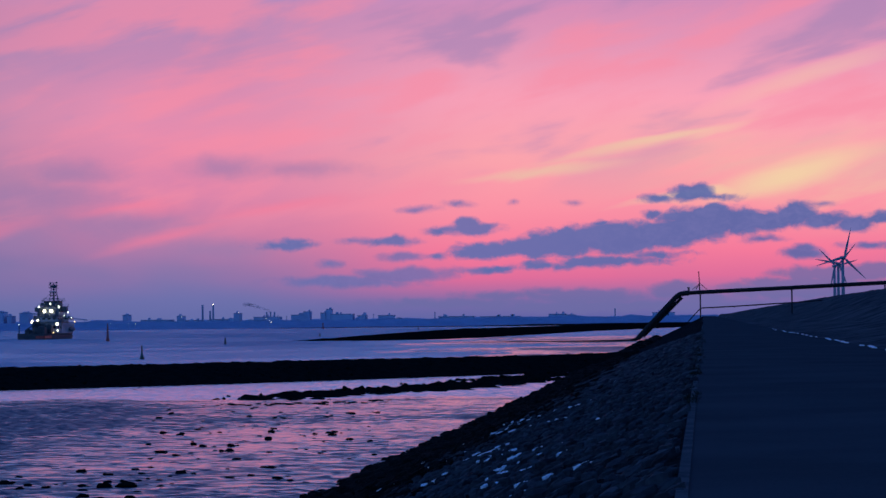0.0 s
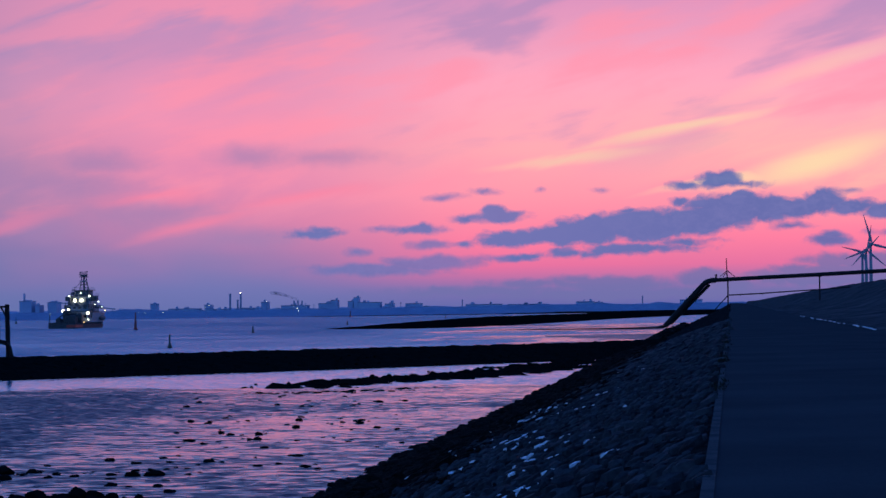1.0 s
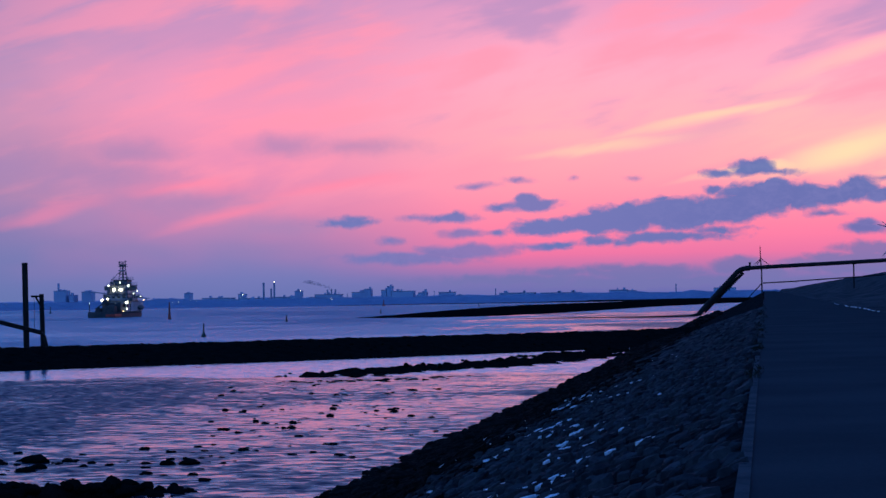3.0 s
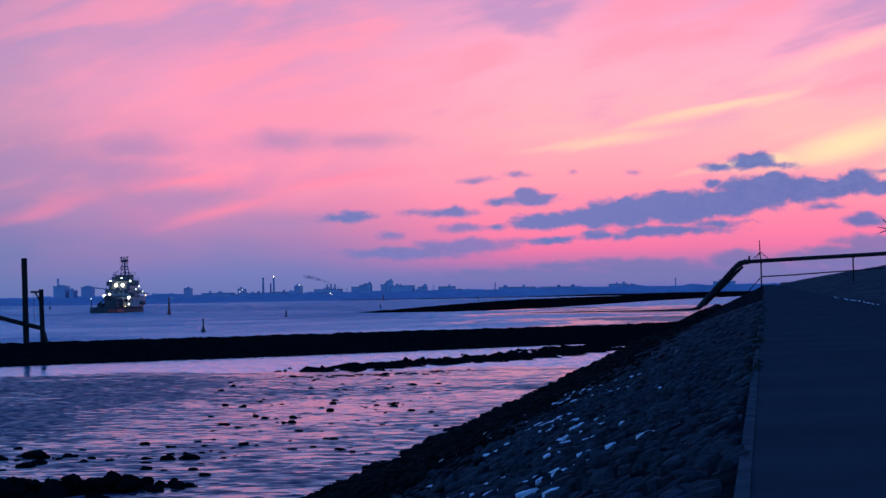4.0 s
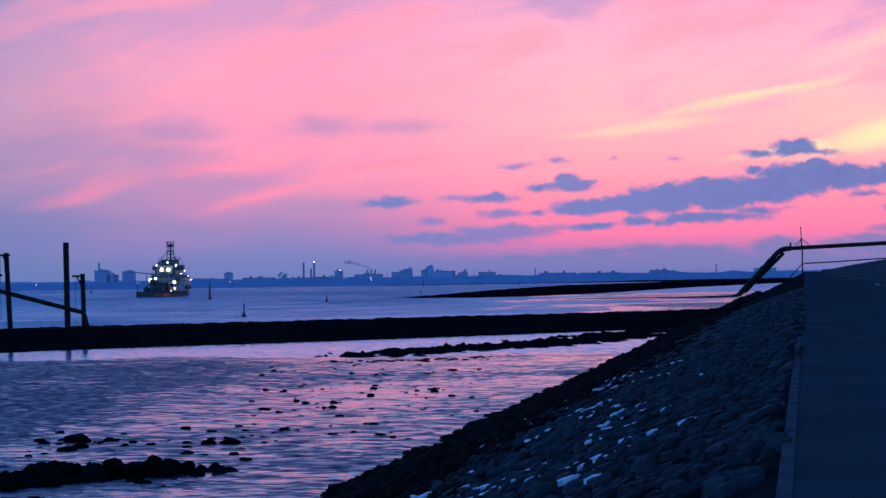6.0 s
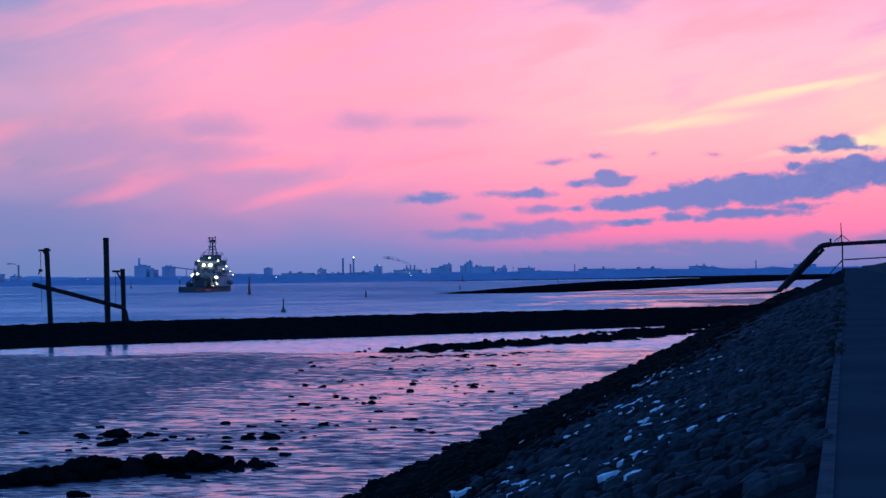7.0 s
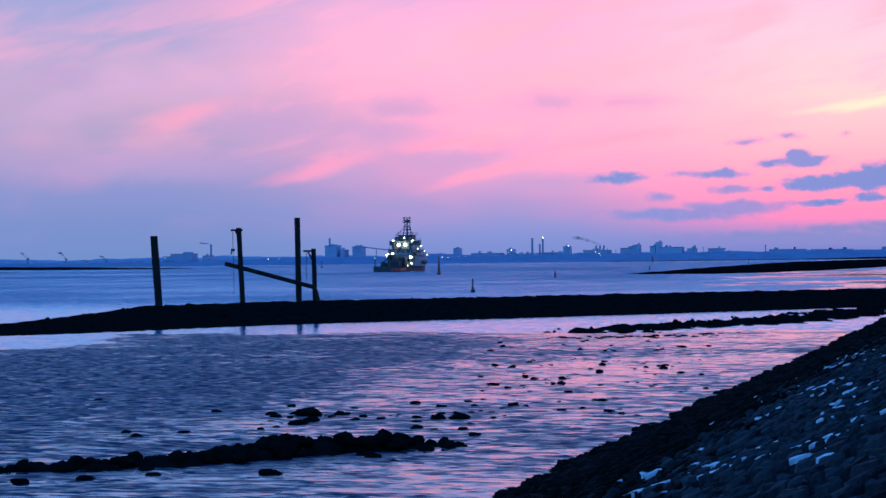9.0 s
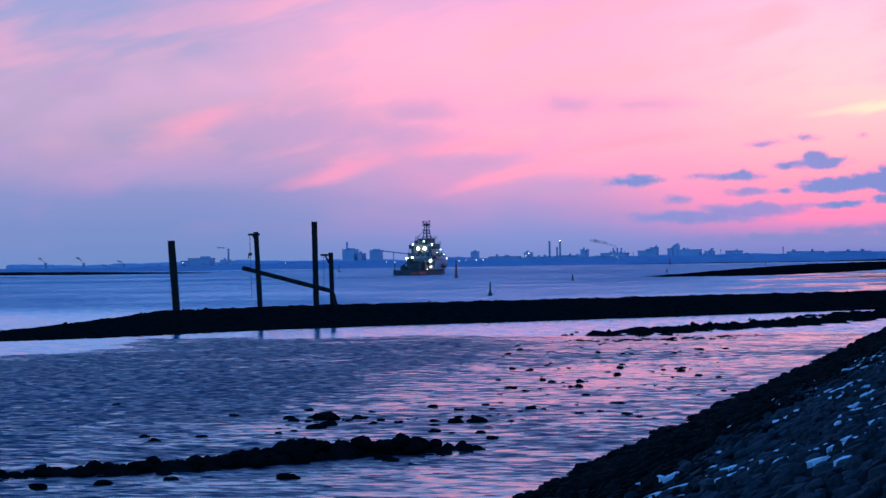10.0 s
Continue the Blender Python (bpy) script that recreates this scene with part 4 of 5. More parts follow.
def make_ship():
    ship = thing("work_ship", (0, 0, WATER), "dark-hulled work ship with white lit superstructure and tall mast", "ship")
    bm = bmesh.new()
    hull_shell(bm, 33, 9.2, 3, -0.6, 1.3)
    hull = part("hull", bm, HULL_DARK, ship)
    bm = bmesh.new()
    hull_shell(bm, 33.05, 9.26, 1, 1.32, 1.9)
    part("bulwark", bm, HULL_DARK, ship)
    bm = bmesh.new()
    box(bm, (3.1, -0.06, 0.75), (2.9, 0.1, 0.8)), box(bm, (4.62, 3.2, 0.8), (0.1, 6, 0.8))
    part("boot_stripe", bm, HULL_RED, hull, "red-painted stern panel")
    bm = bmesh.new()
    hull_shell(bm, 18, 9.2, 3, 1.9, 5.0, 0.5)
    bmesh.ops.transform(bm, matrix=pose(0, 15.6, 0), verts=bm.verts)
    part("forecastle", bm, HULL_WHITE, ship)
    # superstructure, tier on tier
    for name, c, s in (("deckhouse", (0.2, 18.0, 3.6), (8.0, 12.0, 3.4)), ("cabin_deck", (0.2, 18.4, 6.3), (7.4, 10.4, 2.2)), ("bridge", (0.3, 18.8, 8.9), (6.6, 7.6, 3.0)), ("top_house", (0.3, 19.0, 11.3), (4.8, 4.6, 1.8))):
        bm = bmesh.new()
        box(bm, c, s, bevel=0.12)
        house = part(name, bm, HULL_WHITE if name != "top_house" else SHIP_GREY, ship)
        x, y, z = c
        bm = bmesh.new()
        box(bm, (x, y, z + s[2] / 2 + 0.07), (s[0] + 1.2, s[1] + 1.0, 0.14))
        part("deck_edge", bm, SHIP_GREY, house)
        if name != "top_house":
            for k in range(4):
                bm = bmesh.new()
                box(bm, (x - s[0] / 2 + (k + 0.5) * s[0] / 4, y - s[1] / 2 - 0.02, z + 0.25), (s[0] / 4 * 0.6, 0.06, s[2] * 0.28))
                part("window", bm, GLASS, house)
            for k in range(5):
                bm = bmesh.new()
                box(bm, (x + s[0] / 2 + 0.02, y - s[1] / 2 + (k + 0.5) * s[1] / 5, z + 0.25), (0.06, s[1] / 5 * 0.55, s[2] * 0.28))
                part("window", bm, GLASS, house)
        bm = bmesh.new()
        w, d, top = s[0] / 2 + 0.5, s[1] / 2 + 0.4, z + s[2] / 2
        for k in range(8):
            u = -w + 2 * w * k / 7
            rod(bm, (x + u, y - d, top), (x + u, y - d, top + 1.0), 0.035, seg=5)
        for k in range(8):
            u = -d + 2 * d * k / 7
            rod(bm, (x + w, y + u, top), (x + w, y + u, top + 1.0), 0.035, seg=5)
        for h in (0.5, 1.0):
            rod(bm, (x - w, y - d, top + h), (x + w, y - d, top + h), 0.035, seg=5)
            rod(bm, (x + w, y - d, top + h), (x + w, y + d, top + h), 0.035, seg=5)
        part("railing", bm, HULL_WHITE, house)
    # funnels, rafts and wings
    for x, y, z in ((-2.8, 14.6, 8.6), (3.2, 14.4, 8.0)):
        bm = bmesh.new()
        rod(bm, (x, y, z - 3), (x, y, z + 1.6), 0.7, 0.6, 12)
        part("funnel", bm, SHIP_GREY, ship)
    for x in (-4.2, 4.6):
        bm = bmesh.new()
        box(bm, (x, 17.6, 9.6), (2.0, 1.8, 1.5), bevel=0.15)
        part("bridge_wing", bm, SHIP_GREY, ship)
    for x, y, z in ((4.4, 20, 7.2), (4.6, 22.6, 7.0), (4.4, 25, 6.6)):
        bm = bmesh.new()
        rod(bm, (x, y - 0.8, z), (x, y + 0.8, z), 0.45, seg=10)
        part("life_raft", bm, HULL_WHITE, ship)
    bm = bmesh.new()
    ball(bm, (4.9, 23.8, 3.2), (0.8, 2.4, 0.8))
    part("rescue_boat", bm, SHIP_GREY, ship)
    # lattice mast
    mast = part("mast", rod(bmesh.new(), (0.3, 19.6, 12.2), (0.3, 19.6, 17.2), 0.35, 0.2), SHIP_GREY, ship)
    for sx in (-1, 1):
        bm = bmesh.new()
        rod(bm, (0.3 + sx * 1.5, 19.6, 12.2), (0.3 + sx * 0.8, 19.6, 16.6), 0.12)
        for k in range(4):
            z = 12.8 + k
            rod(bm, (0.3 + sx * (1.4 - k * 0.16), 19.6, z), (0.3, 19.6, z + 0.5), 0.07, seg=6)
        part("mast_leg", bm, SHIP_GREY, mast)
    for z, w in ((16.6, 2.7), (14.2, 2.2)):
        bm = bmesh.new()
        box(bm, (0.3, 19.6, z), (w, 1.6, 0.16))
        for k in range(5):
            rod(bm, (0.3 - w / 2 + w * k / 4, 18.8, z), (0.3 - w / 2 + w * k / 4, 18.8, z + 0.8), 0.04, seg=5)
        part("mast_platform", bm, SHIP_GREY, mast)
    for x, z in ((-0.8, 18.2), (1.3, 18.4), (0.3, 17.9)):
        bm = bmesh.new()
        rod(bm, (x, 19.6, 16.6), (x, 19.6, z), 0.13, 0.08)
        ball(bm, (x, 19.6, z - 0.1), 0.3, 1)
        part("aerial", bm, SHIP_GREY, mast)
    bm = bmesh.new()
    box(bm, (0.3, 19.0, 15.3), (2.6, 0.25, 0.35), bevel=0.05)
    part("radar_scanner", bm, HULL_WHITE, mast)
    bm = bmesh.new()
    box(bm, (0.3, 19.6, 17.35), (2.5, 1.4, 0.16)), box(bm, (0.3, 19.6, 17.0), (1.5, 1.2, 0.6), bevel=0.08)
    for k in range(6):
        rod(bm, (-0.95 + 0.5 * k, 18.95, 17.4), (-0.95 + 0.5 * k, 18.95, 18.3), 0.05, seg=5)
    rod(bm, (-0.95, 18.95, 18.3), (1.55, 18.95, 18.3), 0.05, seg=5), rod(bm, (-0.95, 18.95, 17.85), (1.55, 18.95, 17.85), 0.05, seg=5)
    part("crows_nest", bm, SHIP_GREY, mast)
    for sx in (-1, 1):
        bm = bmesh.new()
        rod(bm, (0.3 + sx * 3.0, 17.0, 12.2), (0.3 + sx * 0.5, 19.4, 15.4), 0.07, seg=6)
        rod(bm, (0.3 + sx * 2.2, 16.8, 10.4), (0.3 + sx * 2.2, 16.8, 13.4), 0.09, seg=6)
        part("mast_stay", bm, SHIP_GREY, mast)
    for x, y, z in ((-3.9, 14.4, 6.9), (-2.5, 13.6, 4.6), (0.2, 13.2, 7.6), (2.9, 13.6, 7.2), (4.6, 15.0, 5.9), (-1.4, 14.2, 11.2), (2.4, 14.2, 11.0)):
        bm = bmesh.new()
        box(bm, (x, y, z), (1.3, 1.0, 1.1), bevel=0.1)
        rod(bm, (x - 0.3, y, z + 0.5), (x - 0.3, y, z + 1.5), 0.06, seg=6)
        part("deck_locker", bm, SHIP_GREY, ship)
    for x in (-2.0, 0.4, 2.8):
        bm = bmesh.new()
        rod(bm, (x, 13.3, 5.0), (x + 0.9, 13.3, 7.4), 0.06, seg=5), rod(bm, (x + 0.5, 13.3, 5.0), (x + 1.4, 13.3, 7.4), 0.06, seg=5)
        for k in range(6):
            rod(bm, (x + 0.15 * k, 13.3, 5.2 + 0.4 * k), (x + 0.5 + 0.15 * k, 13.3, 5.2 + 0.4 * k), 0.05, seg=5)
        part("ladder", bm, SHIP_GREY, ship)
    # working deck
    crane = part("deck_crane", rod(bmesh.new(), (-1.5, 8.4, 1.9), (-1.5, 8.4, 5.0), 0.7, 0.55, 12), HULL_DARK, ship)
    bm = bmesh.new()
    box(bm, (-1.5, 8.4, 5.1), (1.9, 2.2, 1.3), bevel=0.1)
    part("crane_cab", bm, HULL_DARK, crane)
    bm = bmesh.new()
    rod(bm, (-1.3, 8.6, 5.4), (-2.9, 3.0, 3.0), 0.28, 0.16, 8)
    part("jib", bm, HULL_DARK, crane)
    for x, y, s in ((1.2, 6.0, (3.0, 3.2, 1.9)), (-0.6, 10.6, (5.4, 2.2, 2.6)), (-2.8, 5.2, (1.6, 2.4, 1.2)), (2.6, 9.4, (2.0, 2.0, 2.6))):
        bm = bmesh.new()
        box(bm, (x, y, 1.9 + s[2] / 2), s, bevel=0.12)
        rod(bm, (x - s[0] * 0.3, y, 1.9 + s[2]), (x + s[0] * 0.3, y, 1.9 + s[2]), 0.4, seg=10)
        part("winch", bm, HULL_DARK, ship)
    for x in (-4.2, 4.2):
        bm = bmesh.new()
        rod(bm, (x, 0.6, 1.8), (x, 0.6, 4.6), 0.16)
        part("stern_post", bm, HULL_DARK, ship)
    # lights: place, radius, material
    for x, y, z, r, m in ((-0.95, 14.4, 9.0, 0.55, FLOOD), (1.35, 14.4, 9.0, 0.55, FLOOD), (-2.6, 8.0, 5.6, 0.5, FLOOD), (-0.8, 8.1, 6.1, 0.36, FLOOD), (4.3, 12.0, 4.9, 0.5, FLOOD),
                          (-2.9, 14.6, 10.4, 0.3, DECK_LAMP), (3.9, 14.8, 10.4, 0.34, DECK_LAMP), (0.3, 16.4, 11.4, 0.3, DECK_LAMP), (1.9, 12.0, 4.4, 0.28, DECK_LAMP), (4.4, 12.0, 2.8, 0.26, FLOOD),
                          (2.0, 11.9, 2.9, 0.24, DECK_LAMP), (5.0, 20.0, 8.6, 0.22, DECK_LAMP), (5.0, 26.0, 5.6, 0.2, ORANGE_LAMP), (3.0, 11.9, 1.9, 0.3, ORANGE_LAMP), (-4.2, 0.6, 4.7, 0.12, DECK_LAMP), (0.1, 14.0, 5.9, 0.2, DECK_LAMP), (3.4, 13.5, 6.3, 0.2, FLOOD),
                          (4.9, 17.0, 7.6, 0.18, DECK_LAMP), (1.0, 11.8, 3.6, 0.18, DECK_LAMP), (5.1, 23.0, 6.8, 0.16, DECK_LAMP), (2.7, 11.5, 2.5, 0.2, FLOOD)):
        bm = bmesh.new()
        ball(bm, (x, y, z), r)
        part("lamp", bm, m, ship)
    for side in (-1, 1):
        verts, faces = [], []
        for k in range(24):
            u = k / 23
            x, y, h = side * (4.0 + 22 * u), 10 - 5 * u, 0.34 * math.sin(math.pi * min(1, u * 1.15 + 0.08)) * (1 - 0.6 * u) * (0.7 + 0.5 * noise.noise(Vector((k * 0.6, side, 0))))
            verts += [(x, y - 1.6, -0.1), (x, y, max(0.02, h)), (x, y + 1.6, -0.1)]
            if k:
                n = 3 * k
                faces += [(n - 3, n, n + 1, n - 2), (n - 2, n + 1, n + 2, n - 1)]
        raw("wake", verts, faces, WATER_MAT, ship, True)
    return ship


SHIP = make_ship()


# ---- buoys and marks ----
def make_buoy(x, y, h, w, material, label):
    ob = thing("buoy", (x, y, WATER), label, "buoy", "channel buoys")
    bm = bmesh.new()
    rod(bm, (0, 0, -0.2), (0, 0, h * 0.16), w * 0.5, w * 0.42, 14)
    part("float", bm, material, ob)
    bm = bmesh.new()
    rod(bm, (0, 0, h * 0.15), (0, 0, h * 0.4), w * 0.36, w * 0.16, 12)
    rod(bm, (0, 0, h * 0.38), (0, 0, h * 0.86), w * 0.16, w * 0.12, 10)
    part("body", bm, material, ob)
    bm = bmesh.new()
    rod(bm, (0, 0, h * 0.84), (0, 0, h), w * 0.2, w * 0.1, 10)
    part("topmark", bm, material, ob)


def make_spar(x, y, h, w, material, label):
    ob = thing("spar_buoy", (x, y, WATER), label, "buoy", "channel buoys")
    bm = bmesh.new()
    rod(bm, (0, 0, -0.3), (0, 0, h * 0.15), w * 0.9, w * 0.6, 12)
    part("float", bm, material, ob)
    bm = bmesh.new()
    rod(bm, (0, 0, h * 0.1), (0, 0, h), w * 0.5, w * 0.22, 12)
    part("spar", bm, material, ob)


make_buoy(-76.5, 338, 1.9, 0.75, BUOY_GREEN, "small dark green buoy on the estuary water")
make_spar(-163, 678, 4.9, 0.75, BUOY_RED, "tall red spar buoy on the water")
make_spar(-106, 552, 1.5, 0.5, BUOY_GREEN, "short dark spar buoy on the water")
make_spar(-122, 795, 1.3, 0.5, BUOY_GREEN, "short dark spar buoy near the bank")
make_buoy(-242, 1590, 3.8, 2.2, BUOY_RED, "red channel buoy far out on the water")
make_buoy(-341, 1175, 3.2, 1.3, BUOY_GREEN, "dark channel buoy before the far shore")
make_spar(-133, 1170, 2.2, 0.5, BUOY_GREEN, "thin marker stake on the outer bank")


# ---- far shore ----
def make_shore():
    """A long low belt of dike and trees across the water."""
    verts, faces = [], []
    xs = np.arange(-1100, 420, 4.0)
    for i, x in enumerate(xs):
        right = min(1, max(0, (x + 330) / 300))
        y = 1750 + 18 * fbm(x * 0.01, 0, 3.0)
        top = (1.7 if x > -560 else max(-0.6, 1.7 + (x + 560) * 0.03)) + 1.0 * fbm(x * 0.012, 2.0, 1.0) + (1.6 * max(0, fbm(x * 0.05, 5.0, 2.0)) + 0.5 * fbm(x * 0.3, 1.0, 2.0)) + 1.2 * right
        verts += [(x, y, WATER - 0.5), (x, y + 14, -2.6), (x, y + 50, -1.5), (x, y + 60, top - 1.2), (x, y + 75, top), (x, y + 160, top - 0.5), (x, y + 170, WATER)]
    w = 7
    for j in range(len(xs) - 1):
        for k in range(w - 1):
            faces.append((j * w + k, (j + 1) * w + k, (j + 1) * w + k + 1, j * w + k + 1))
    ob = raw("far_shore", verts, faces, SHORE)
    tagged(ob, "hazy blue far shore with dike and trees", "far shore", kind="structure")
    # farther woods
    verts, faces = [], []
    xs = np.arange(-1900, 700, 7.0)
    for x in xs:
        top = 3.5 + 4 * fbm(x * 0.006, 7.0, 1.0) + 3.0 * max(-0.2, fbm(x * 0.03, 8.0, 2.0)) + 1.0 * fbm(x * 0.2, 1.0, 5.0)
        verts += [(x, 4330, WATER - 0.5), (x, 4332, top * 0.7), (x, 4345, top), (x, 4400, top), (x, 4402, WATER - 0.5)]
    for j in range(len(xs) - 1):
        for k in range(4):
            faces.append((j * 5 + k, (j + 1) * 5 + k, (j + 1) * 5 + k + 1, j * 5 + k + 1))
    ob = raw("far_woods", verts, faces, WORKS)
    tagged(ob, "pale hazy belt of far woods", "woods", kind="structure")


make_shore()
FAR = 4200.0


def spot(az):
    return FAR * math.tan(radians(az))


def tall(el):
    return 1.5 + FAR / math.cos(radians(12)) * math.tan(radians(el))


def block(az, width, el, label, name="factory_building", depth=30, roof=True, extra=()):
    """width in degrees, el: the roof's height in degrees."""
    x, z, w = spot(az), tall(el), width * FAR * math.pi / 180
    ob = thing(name, (x, FAR, WATER), label, "factory", "works on the far shore", 0)
    bm = bmesh.new()
    box(bm, (0, 0, (z - WATER) / 2), (w, depth, z - WATER), bevel=0.4)
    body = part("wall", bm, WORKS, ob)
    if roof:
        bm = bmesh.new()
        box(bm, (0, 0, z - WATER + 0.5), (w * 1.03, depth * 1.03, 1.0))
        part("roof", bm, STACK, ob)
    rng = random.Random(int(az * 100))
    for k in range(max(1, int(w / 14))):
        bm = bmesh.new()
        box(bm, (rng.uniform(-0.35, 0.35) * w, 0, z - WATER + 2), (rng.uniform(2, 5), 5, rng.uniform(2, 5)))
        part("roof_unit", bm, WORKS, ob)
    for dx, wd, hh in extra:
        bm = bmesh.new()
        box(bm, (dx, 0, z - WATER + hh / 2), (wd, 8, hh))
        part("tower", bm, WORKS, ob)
    return ob


def stack(az, el, r, label, lamp=False):
    x, z = spot(az), tall(el)
    ob = thing("chimney", (x, FAR, WATER), label, "chimney", "chimneys on the far shore")
    bm = bmesh.new()
    rod(bm, (0, 0, 0), (0, 0, z - WATER), r * 1.25, r, 12)
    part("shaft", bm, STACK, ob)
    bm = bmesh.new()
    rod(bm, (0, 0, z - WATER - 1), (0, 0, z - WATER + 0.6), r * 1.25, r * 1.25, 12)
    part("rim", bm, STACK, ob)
    if lamp:
        bm = bmesh.new()
        ball(bm, (0, 0, z - WATER + 1.6), 0.9, 1)
        part("lamp", bm, SHORE_LAMP, ob)


def make_works():
    block(-15.92, 0.29, 0.27, "hazy blue silo block on the far shore", "silo", extra=((-6, 1.5, 14), (3, 8, 2.5)))
    block(-15.66, 0.1, 0.17, "low hazy block beside the silos", "silo")
    block(-15.33, 0.22, 0.24, "hazy blue silo on the far shore", "silo", extra=((-3, 5, 3),))
    block(-19.3, 0.55, 0.12, "flat-roofed hazy works hall on the far shore", extra=((6, 14, 4),))
    block(-19.62, 0.22, 0.06, "low hazy works hall on the far shore")
    stack(-18.69, 0.33, 1.6, "slim hazy chimney beside the works hall")
    block(-18.75, 0.16, 0.07, "low hazy shed at the chimney's foot")
    stack(-11.38, 0.38, 1.6, "tall slim hazy chimney on the far shore")
    stack(-11.14, 0.38, 1.5, "tall slim hazy chimney with a bright top lamp", True)
    stack(-11.21, 0.24, 1.4, "short hazy chimney between two tall ones")
    block(-13.08, 0.12, 0.17, "hazy blue tower block of a works", extra=((0, 5, 2),))
    block(-11.86, 0.13, 0.13, "hazy process tower with lit top")
    block(-10.58, 0.13, 0.18, "hazy boiler house with a white top")
    block(-10.9, 0.5, 0.05, "long low hazy process plant")
    block(-11.6, 0.4, 0.03, "long low hazy process hall")
    for az in (-9.93, -9.84, -9.75):
        stack(az, 0.2, 1.3, "short chimney of a smoking plant")
    block(-9.9, 0.6, 0.09, "hazy plant with three short chimneys")
    block(-9.2, 0.3, 0.13, "hazy blue works building on the far shore", extra=((6, 10, 4),))
    block(-9.0, 0.14, 0.2, "hazy tower block on the far shore")
    block(-8.62, 0.12, 0.17, "hazy narrow tower on the far shore")
    block(-8.5, 0.1, 0.25, "hazy stepped tower on the far shore")
    block(-8.2, 0.5, 0.14, "broad hazy works hall on the far shore")
    block(-7.75, 0.18, 0.1, "hazy sloping shed on the far shore", extra=((4, 4, 6),))
    block(-7.2, 0.35, 0.1, "low broad hazy hall on the far shore")
    block(-13.6, 0.9, 0.02, "long low hazy sheds on the far shore")
    block(-12.4, 0.7, 0.05, "low hazy sheds of a works on the far shore")
    block(-3.3, 0.4, 0.09, "hazy hall above the far woods")
    block(-3.0, 0.2, 0.07, "hazy block above the far woods")
    block(-5.6, 0.8, 0.06, "low hazy tree-backed hall on the far shore")
    block(-4.6, 0.9, 0.05, "broad low hazy hall on the far shore")
    stack(-6.1, 0.17, 0.8, "slender hazy church spire on the far shore")
    stack(-2.0, 0.2, 0.9, "slender hazy mast on the far shore")
    block(-0.9, 0.5, 0.1, "hazy hall beyond the dike")
    # conveyor from the silo top
    x0, x1 = spot(-15.28), spot(-13.9)
    ob = thing("conveyor", (0, FAR - 20, 0), "long hazy inclined conveyor from the silo", "conveyor")
    bm = bmesh.new()
    a, b = Vector((x0, 0, tall(0.25))), Vector((x1, 0, tall(0.07)))
    box(bm, (a + b) / 2, (1.5, (b - a).length, 1.8), (b - a).to_track_quat("Y", "Z").to_matrix().to_4x4())
    part("gallery", bm, STACK, ob)
    for u in (0.3, 0.62, 0.95):
        c = a.lerp(b, u)
        bm = bmesh.new()
        rod(bm, (c.x, 0, WATER), c, 0.7)
        part("trestle", bm, STACK, ob)
    rng = random.Random(9)

    def plume(az, el, reach, rise, thick):
        """Smoke drifting away from a chimney."""
        ob = thing("smoke_plume", (spot(az), FAR, tall(el)), "thin grey-blue smoke drifting from a chimney", "smoke")
        bm = bmesh.new()
        for k in range(16):
            u = k / 15
            ball(bm, (-2 - reach * u, rng.uniform(-2, 2), 1 + rise * u ** 0.7 + rng.uniform(-0.8, 0.8)), ((3.2 + 2.5 * u) * thick, 2.5, (1.1 + 1.6 * u) * thick), 2)
        for v in bm.verts:
            v.co += v.normal * 0.8 * noise.noise(v.co * 0.5)
        part("plume", bm, SMOKE, ob, smooth=True)

    plume(-9.84, 0.21, 40, 13, 1.2)
    for az, el in ((-22.8, 0.07), (-21.95, 0.05), (-21.05, 0.02)):
        stack(az, el, 2.0, "short hazy chimney low on the far shore")
    plume(-22.8, 0.06, 10, 9, 0.6)
    plume(-21.95, 0.05, 10, 10, 0.7)
    plume(-21.05, 0.02, 9, 5, 0.5)
    plume(-18.69, 0.34, 18, 2, 0.6)
    # lamps of the works
    for az, el, r in ((-11.86, 0.12, 1.8), (-11.92, 0.07, 1.2), (-9.86, 0.02, 1.5), (-9.83, -0.02, 1.2), (-13.45, -0.02, 1.4), (-13.3, -0.02, 1.1), (-13.05, -0.01, 1.1), (-12.9, -0.02, 1.1),
                      (-17.4, -0.02, 1.3), (-17.15, -0.02, 1.1), (-19.72, 0.03, 1.6), (-15.1, -0.03, 1.0), (-10.55, 0.2, 1.4), (-9.95, 0.06, 1.0)):
        y = 1745.0
        ob = thing("shore_lamp", (y * math.tan(radians(az)), y, WATER), "small bright lamp on the far shore", "lamp", "lamps on the far shore")
        z = 1.5 + y / math.cos(radians(12)) * math.tan(radians(el)) - WATER
        bm = bmesh.new()
        rod(bm, (0, 0, 0), (0, 0, z), 0.12, seg=6)
        part("pole", bm, STACK, ob)
        bm = bmesh.new()
        ball(bm, (0, 0, z), r * 0.16, 1)
        part("lamp", bm, SHORE_LAMP, ob)


make_works()


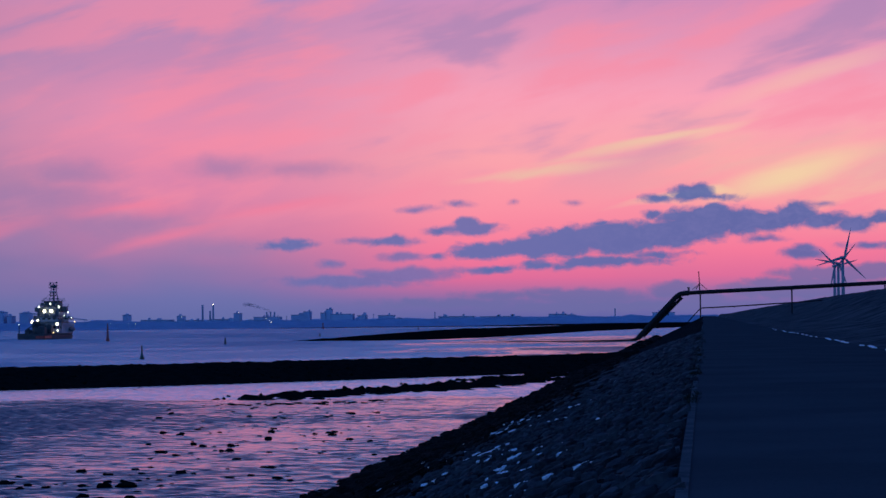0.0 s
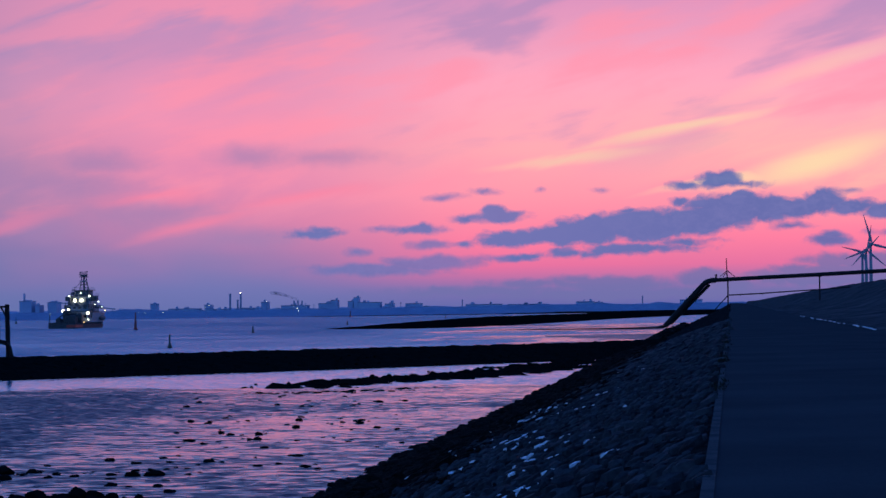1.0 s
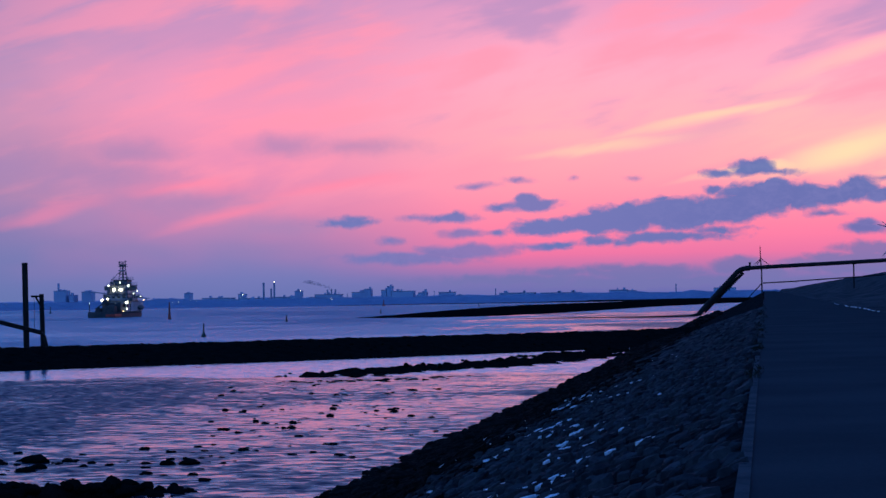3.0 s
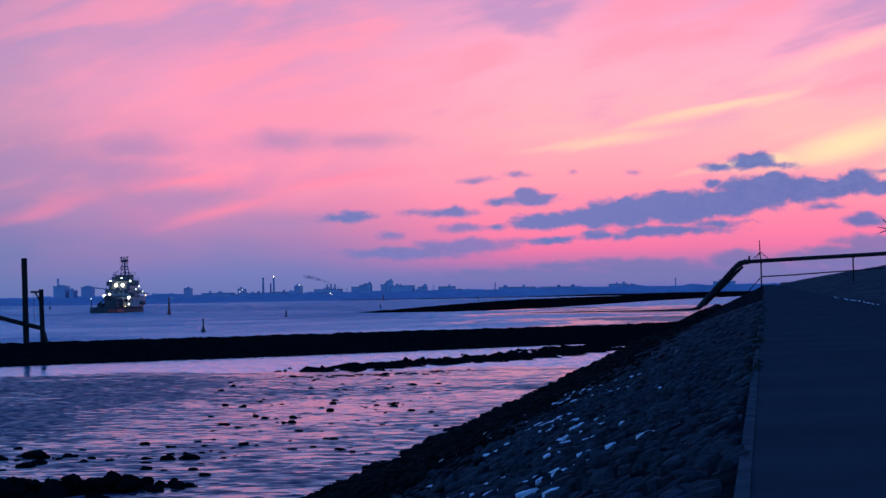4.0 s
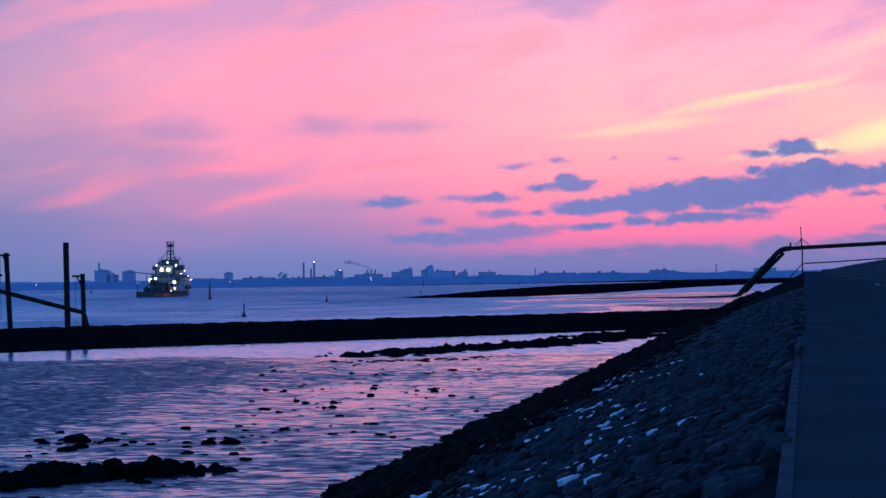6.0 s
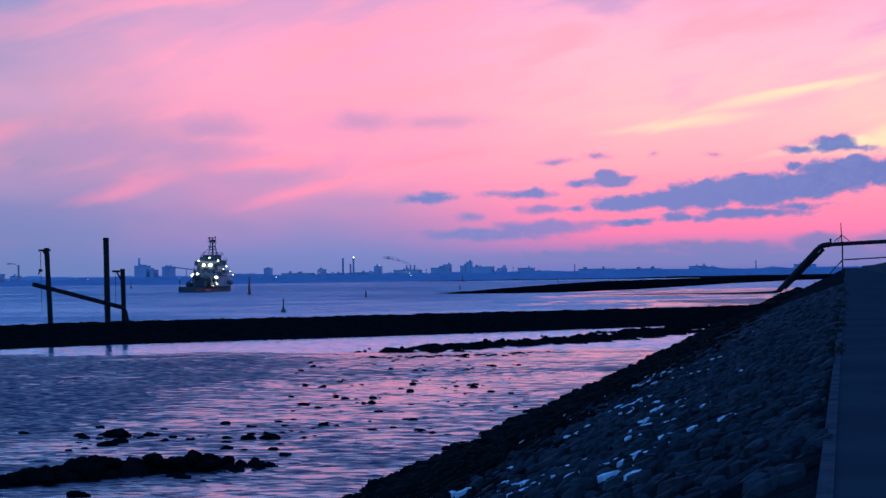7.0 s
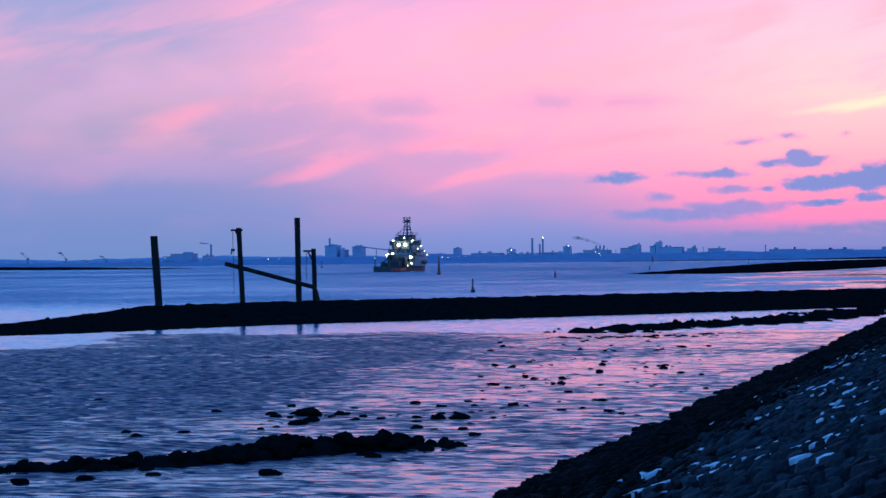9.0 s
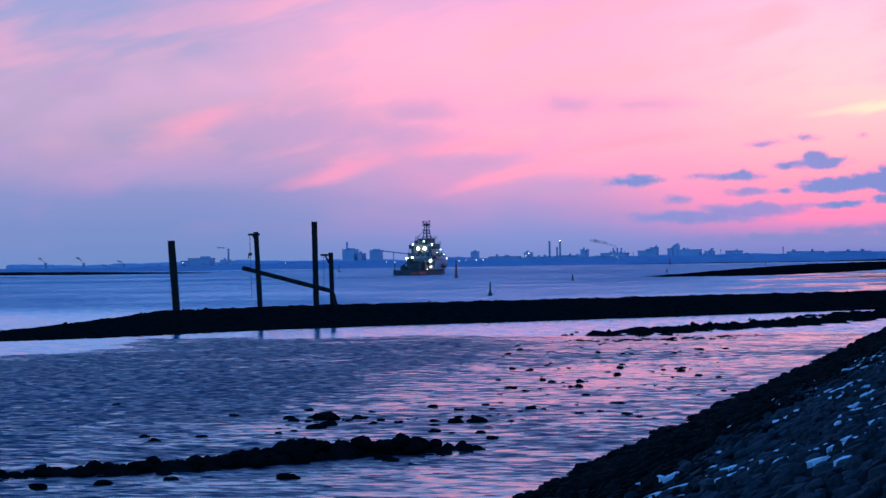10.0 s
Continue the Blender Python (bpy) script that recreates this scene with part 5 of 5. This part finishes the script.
def make_small_works():
    """Sheds, tanks, trees and masts scattered between the large works."""
    rng = random.Random(44)
    for k in range(96):
        az = rng.uniform(-13.9, -6.6) if k < 56 else rng.choice((rng.uniform(-6.6, -0.6), rng.uniform(-22.6, -17.2)))
        x, z0 = spot(az), tall(-0.06) - WATER
        busy = 1.0 if k < 56 else 0.55
        kind = rng.random()
        y = FAR - rng.uniform(20, 60)
        if kind < 0.4:
            w, h = rng.uniform(5, 16), z0 + rng.uniform(2, 8) * busy
            ob = thing("shed", (x, y, WATER), "small hazy shed among the far works", "shed", "sheds on the far shore")
            part("wall", box(bmesh.new(), (0, 0, h / 2), (w, 12, h), bevel=0.3), WORKS, ob)
            bm = bmesh.new()
            a = [bm.verts.new(q) for q in ((-w / 2 - 0.4, -6.3, h), (w / 2 + 0.4, -6.3, h), (0, -6.3, h + w * 0.14), (-w / 2 - 0.4, 6.3, h), (w / 2 + 0.4, 6.3, h), (0, 6.3, h + w * 0.14))]
            for f in ((0, 1, 2), (5, 4, 3), (0, 2, 5, 3), (2, 1, 4, 5), (1, 0, 3, 4)):
                bm.faces.new([a[q] for q in f])
            part("roof", bm, STACK, ob)
        elif kind < 0.6:
            r, h = rng.uniform(2, 4.5), z0 + rng.uniform(3, 9) * busy
            ob = thing("storage_tank", (x, y, WATER), "hazy round storage tank among the far works", "tank", "tanks on the far shore")
            part("shell", rod(bmesh.new(), (0, 0, 0), (0, 0, h), r, r, 14), WORKS, ob)
            part("dome", ball(bmesh.new(), (0, 0, h), (r, r, r * 0.35)), WORKS, ob)
        elif kind < 0.82:
            ob = thing("tree_clump", (x, y, WATER), "hazy clump of bare trees on the far shore", "trees", "trees on the far shore")
            part("trunk", rod(bmesh.new(), (0, 0, 0), (0, 0, z0 + 2), 0.6, 0.4, 6), SHORE, ob)
            bm = bmesh.new()
            for _ in range(11):
                c = (rng.gauss(0, 5), rng.gauss(0, 3), z0 + rng.uniform(-1, 4.5) * busy)
                ball(bm, c, (rng.uniform(1.4, 3), 2, rng.uniform(1, 2)), 1)
            for v in bm.verts:
                v.co += v.normal * 0.9 * noise.noise(v.co * 0.7)
            part("crown", bm, SHORE, ob)
        else:
            h = z0 + rng.uniform(8, 19) * busy
            ob = thing("lattice_mast", (x, y, WATER), "thin hazy mast among the far works", "mast", "masts on the far shore")
            part("pole", rod(bmesh.new(), (0, 0, 0), (0, 0, h), 0.7, 0.35, 6), STACK, ob)
            part("crossarm", box(bmesh.new(), (0, 0, h - 2), (3.5, 0.5, 0.5)), STACK, ob)


make_small_works()


# ---- what moves ----
def motions():
    far = [(0.0, -15.23, 806.0), (10.0, -14.66, 832.0)]
    rows = []
    for t, az, d in far:
        a = radians(az)
        rows.append((t, pose(d * math.sin(a), d * math.cos(a), WATER, 0, 0, -6.0)))
    walk(SHIP, rows)
    for rotor, phase in ROTORS:
        walk(rotor, [(k * 0.5, pose(*rotor.location, 0, phase + 45 * k, 0)) for k in range(21)])


motions()
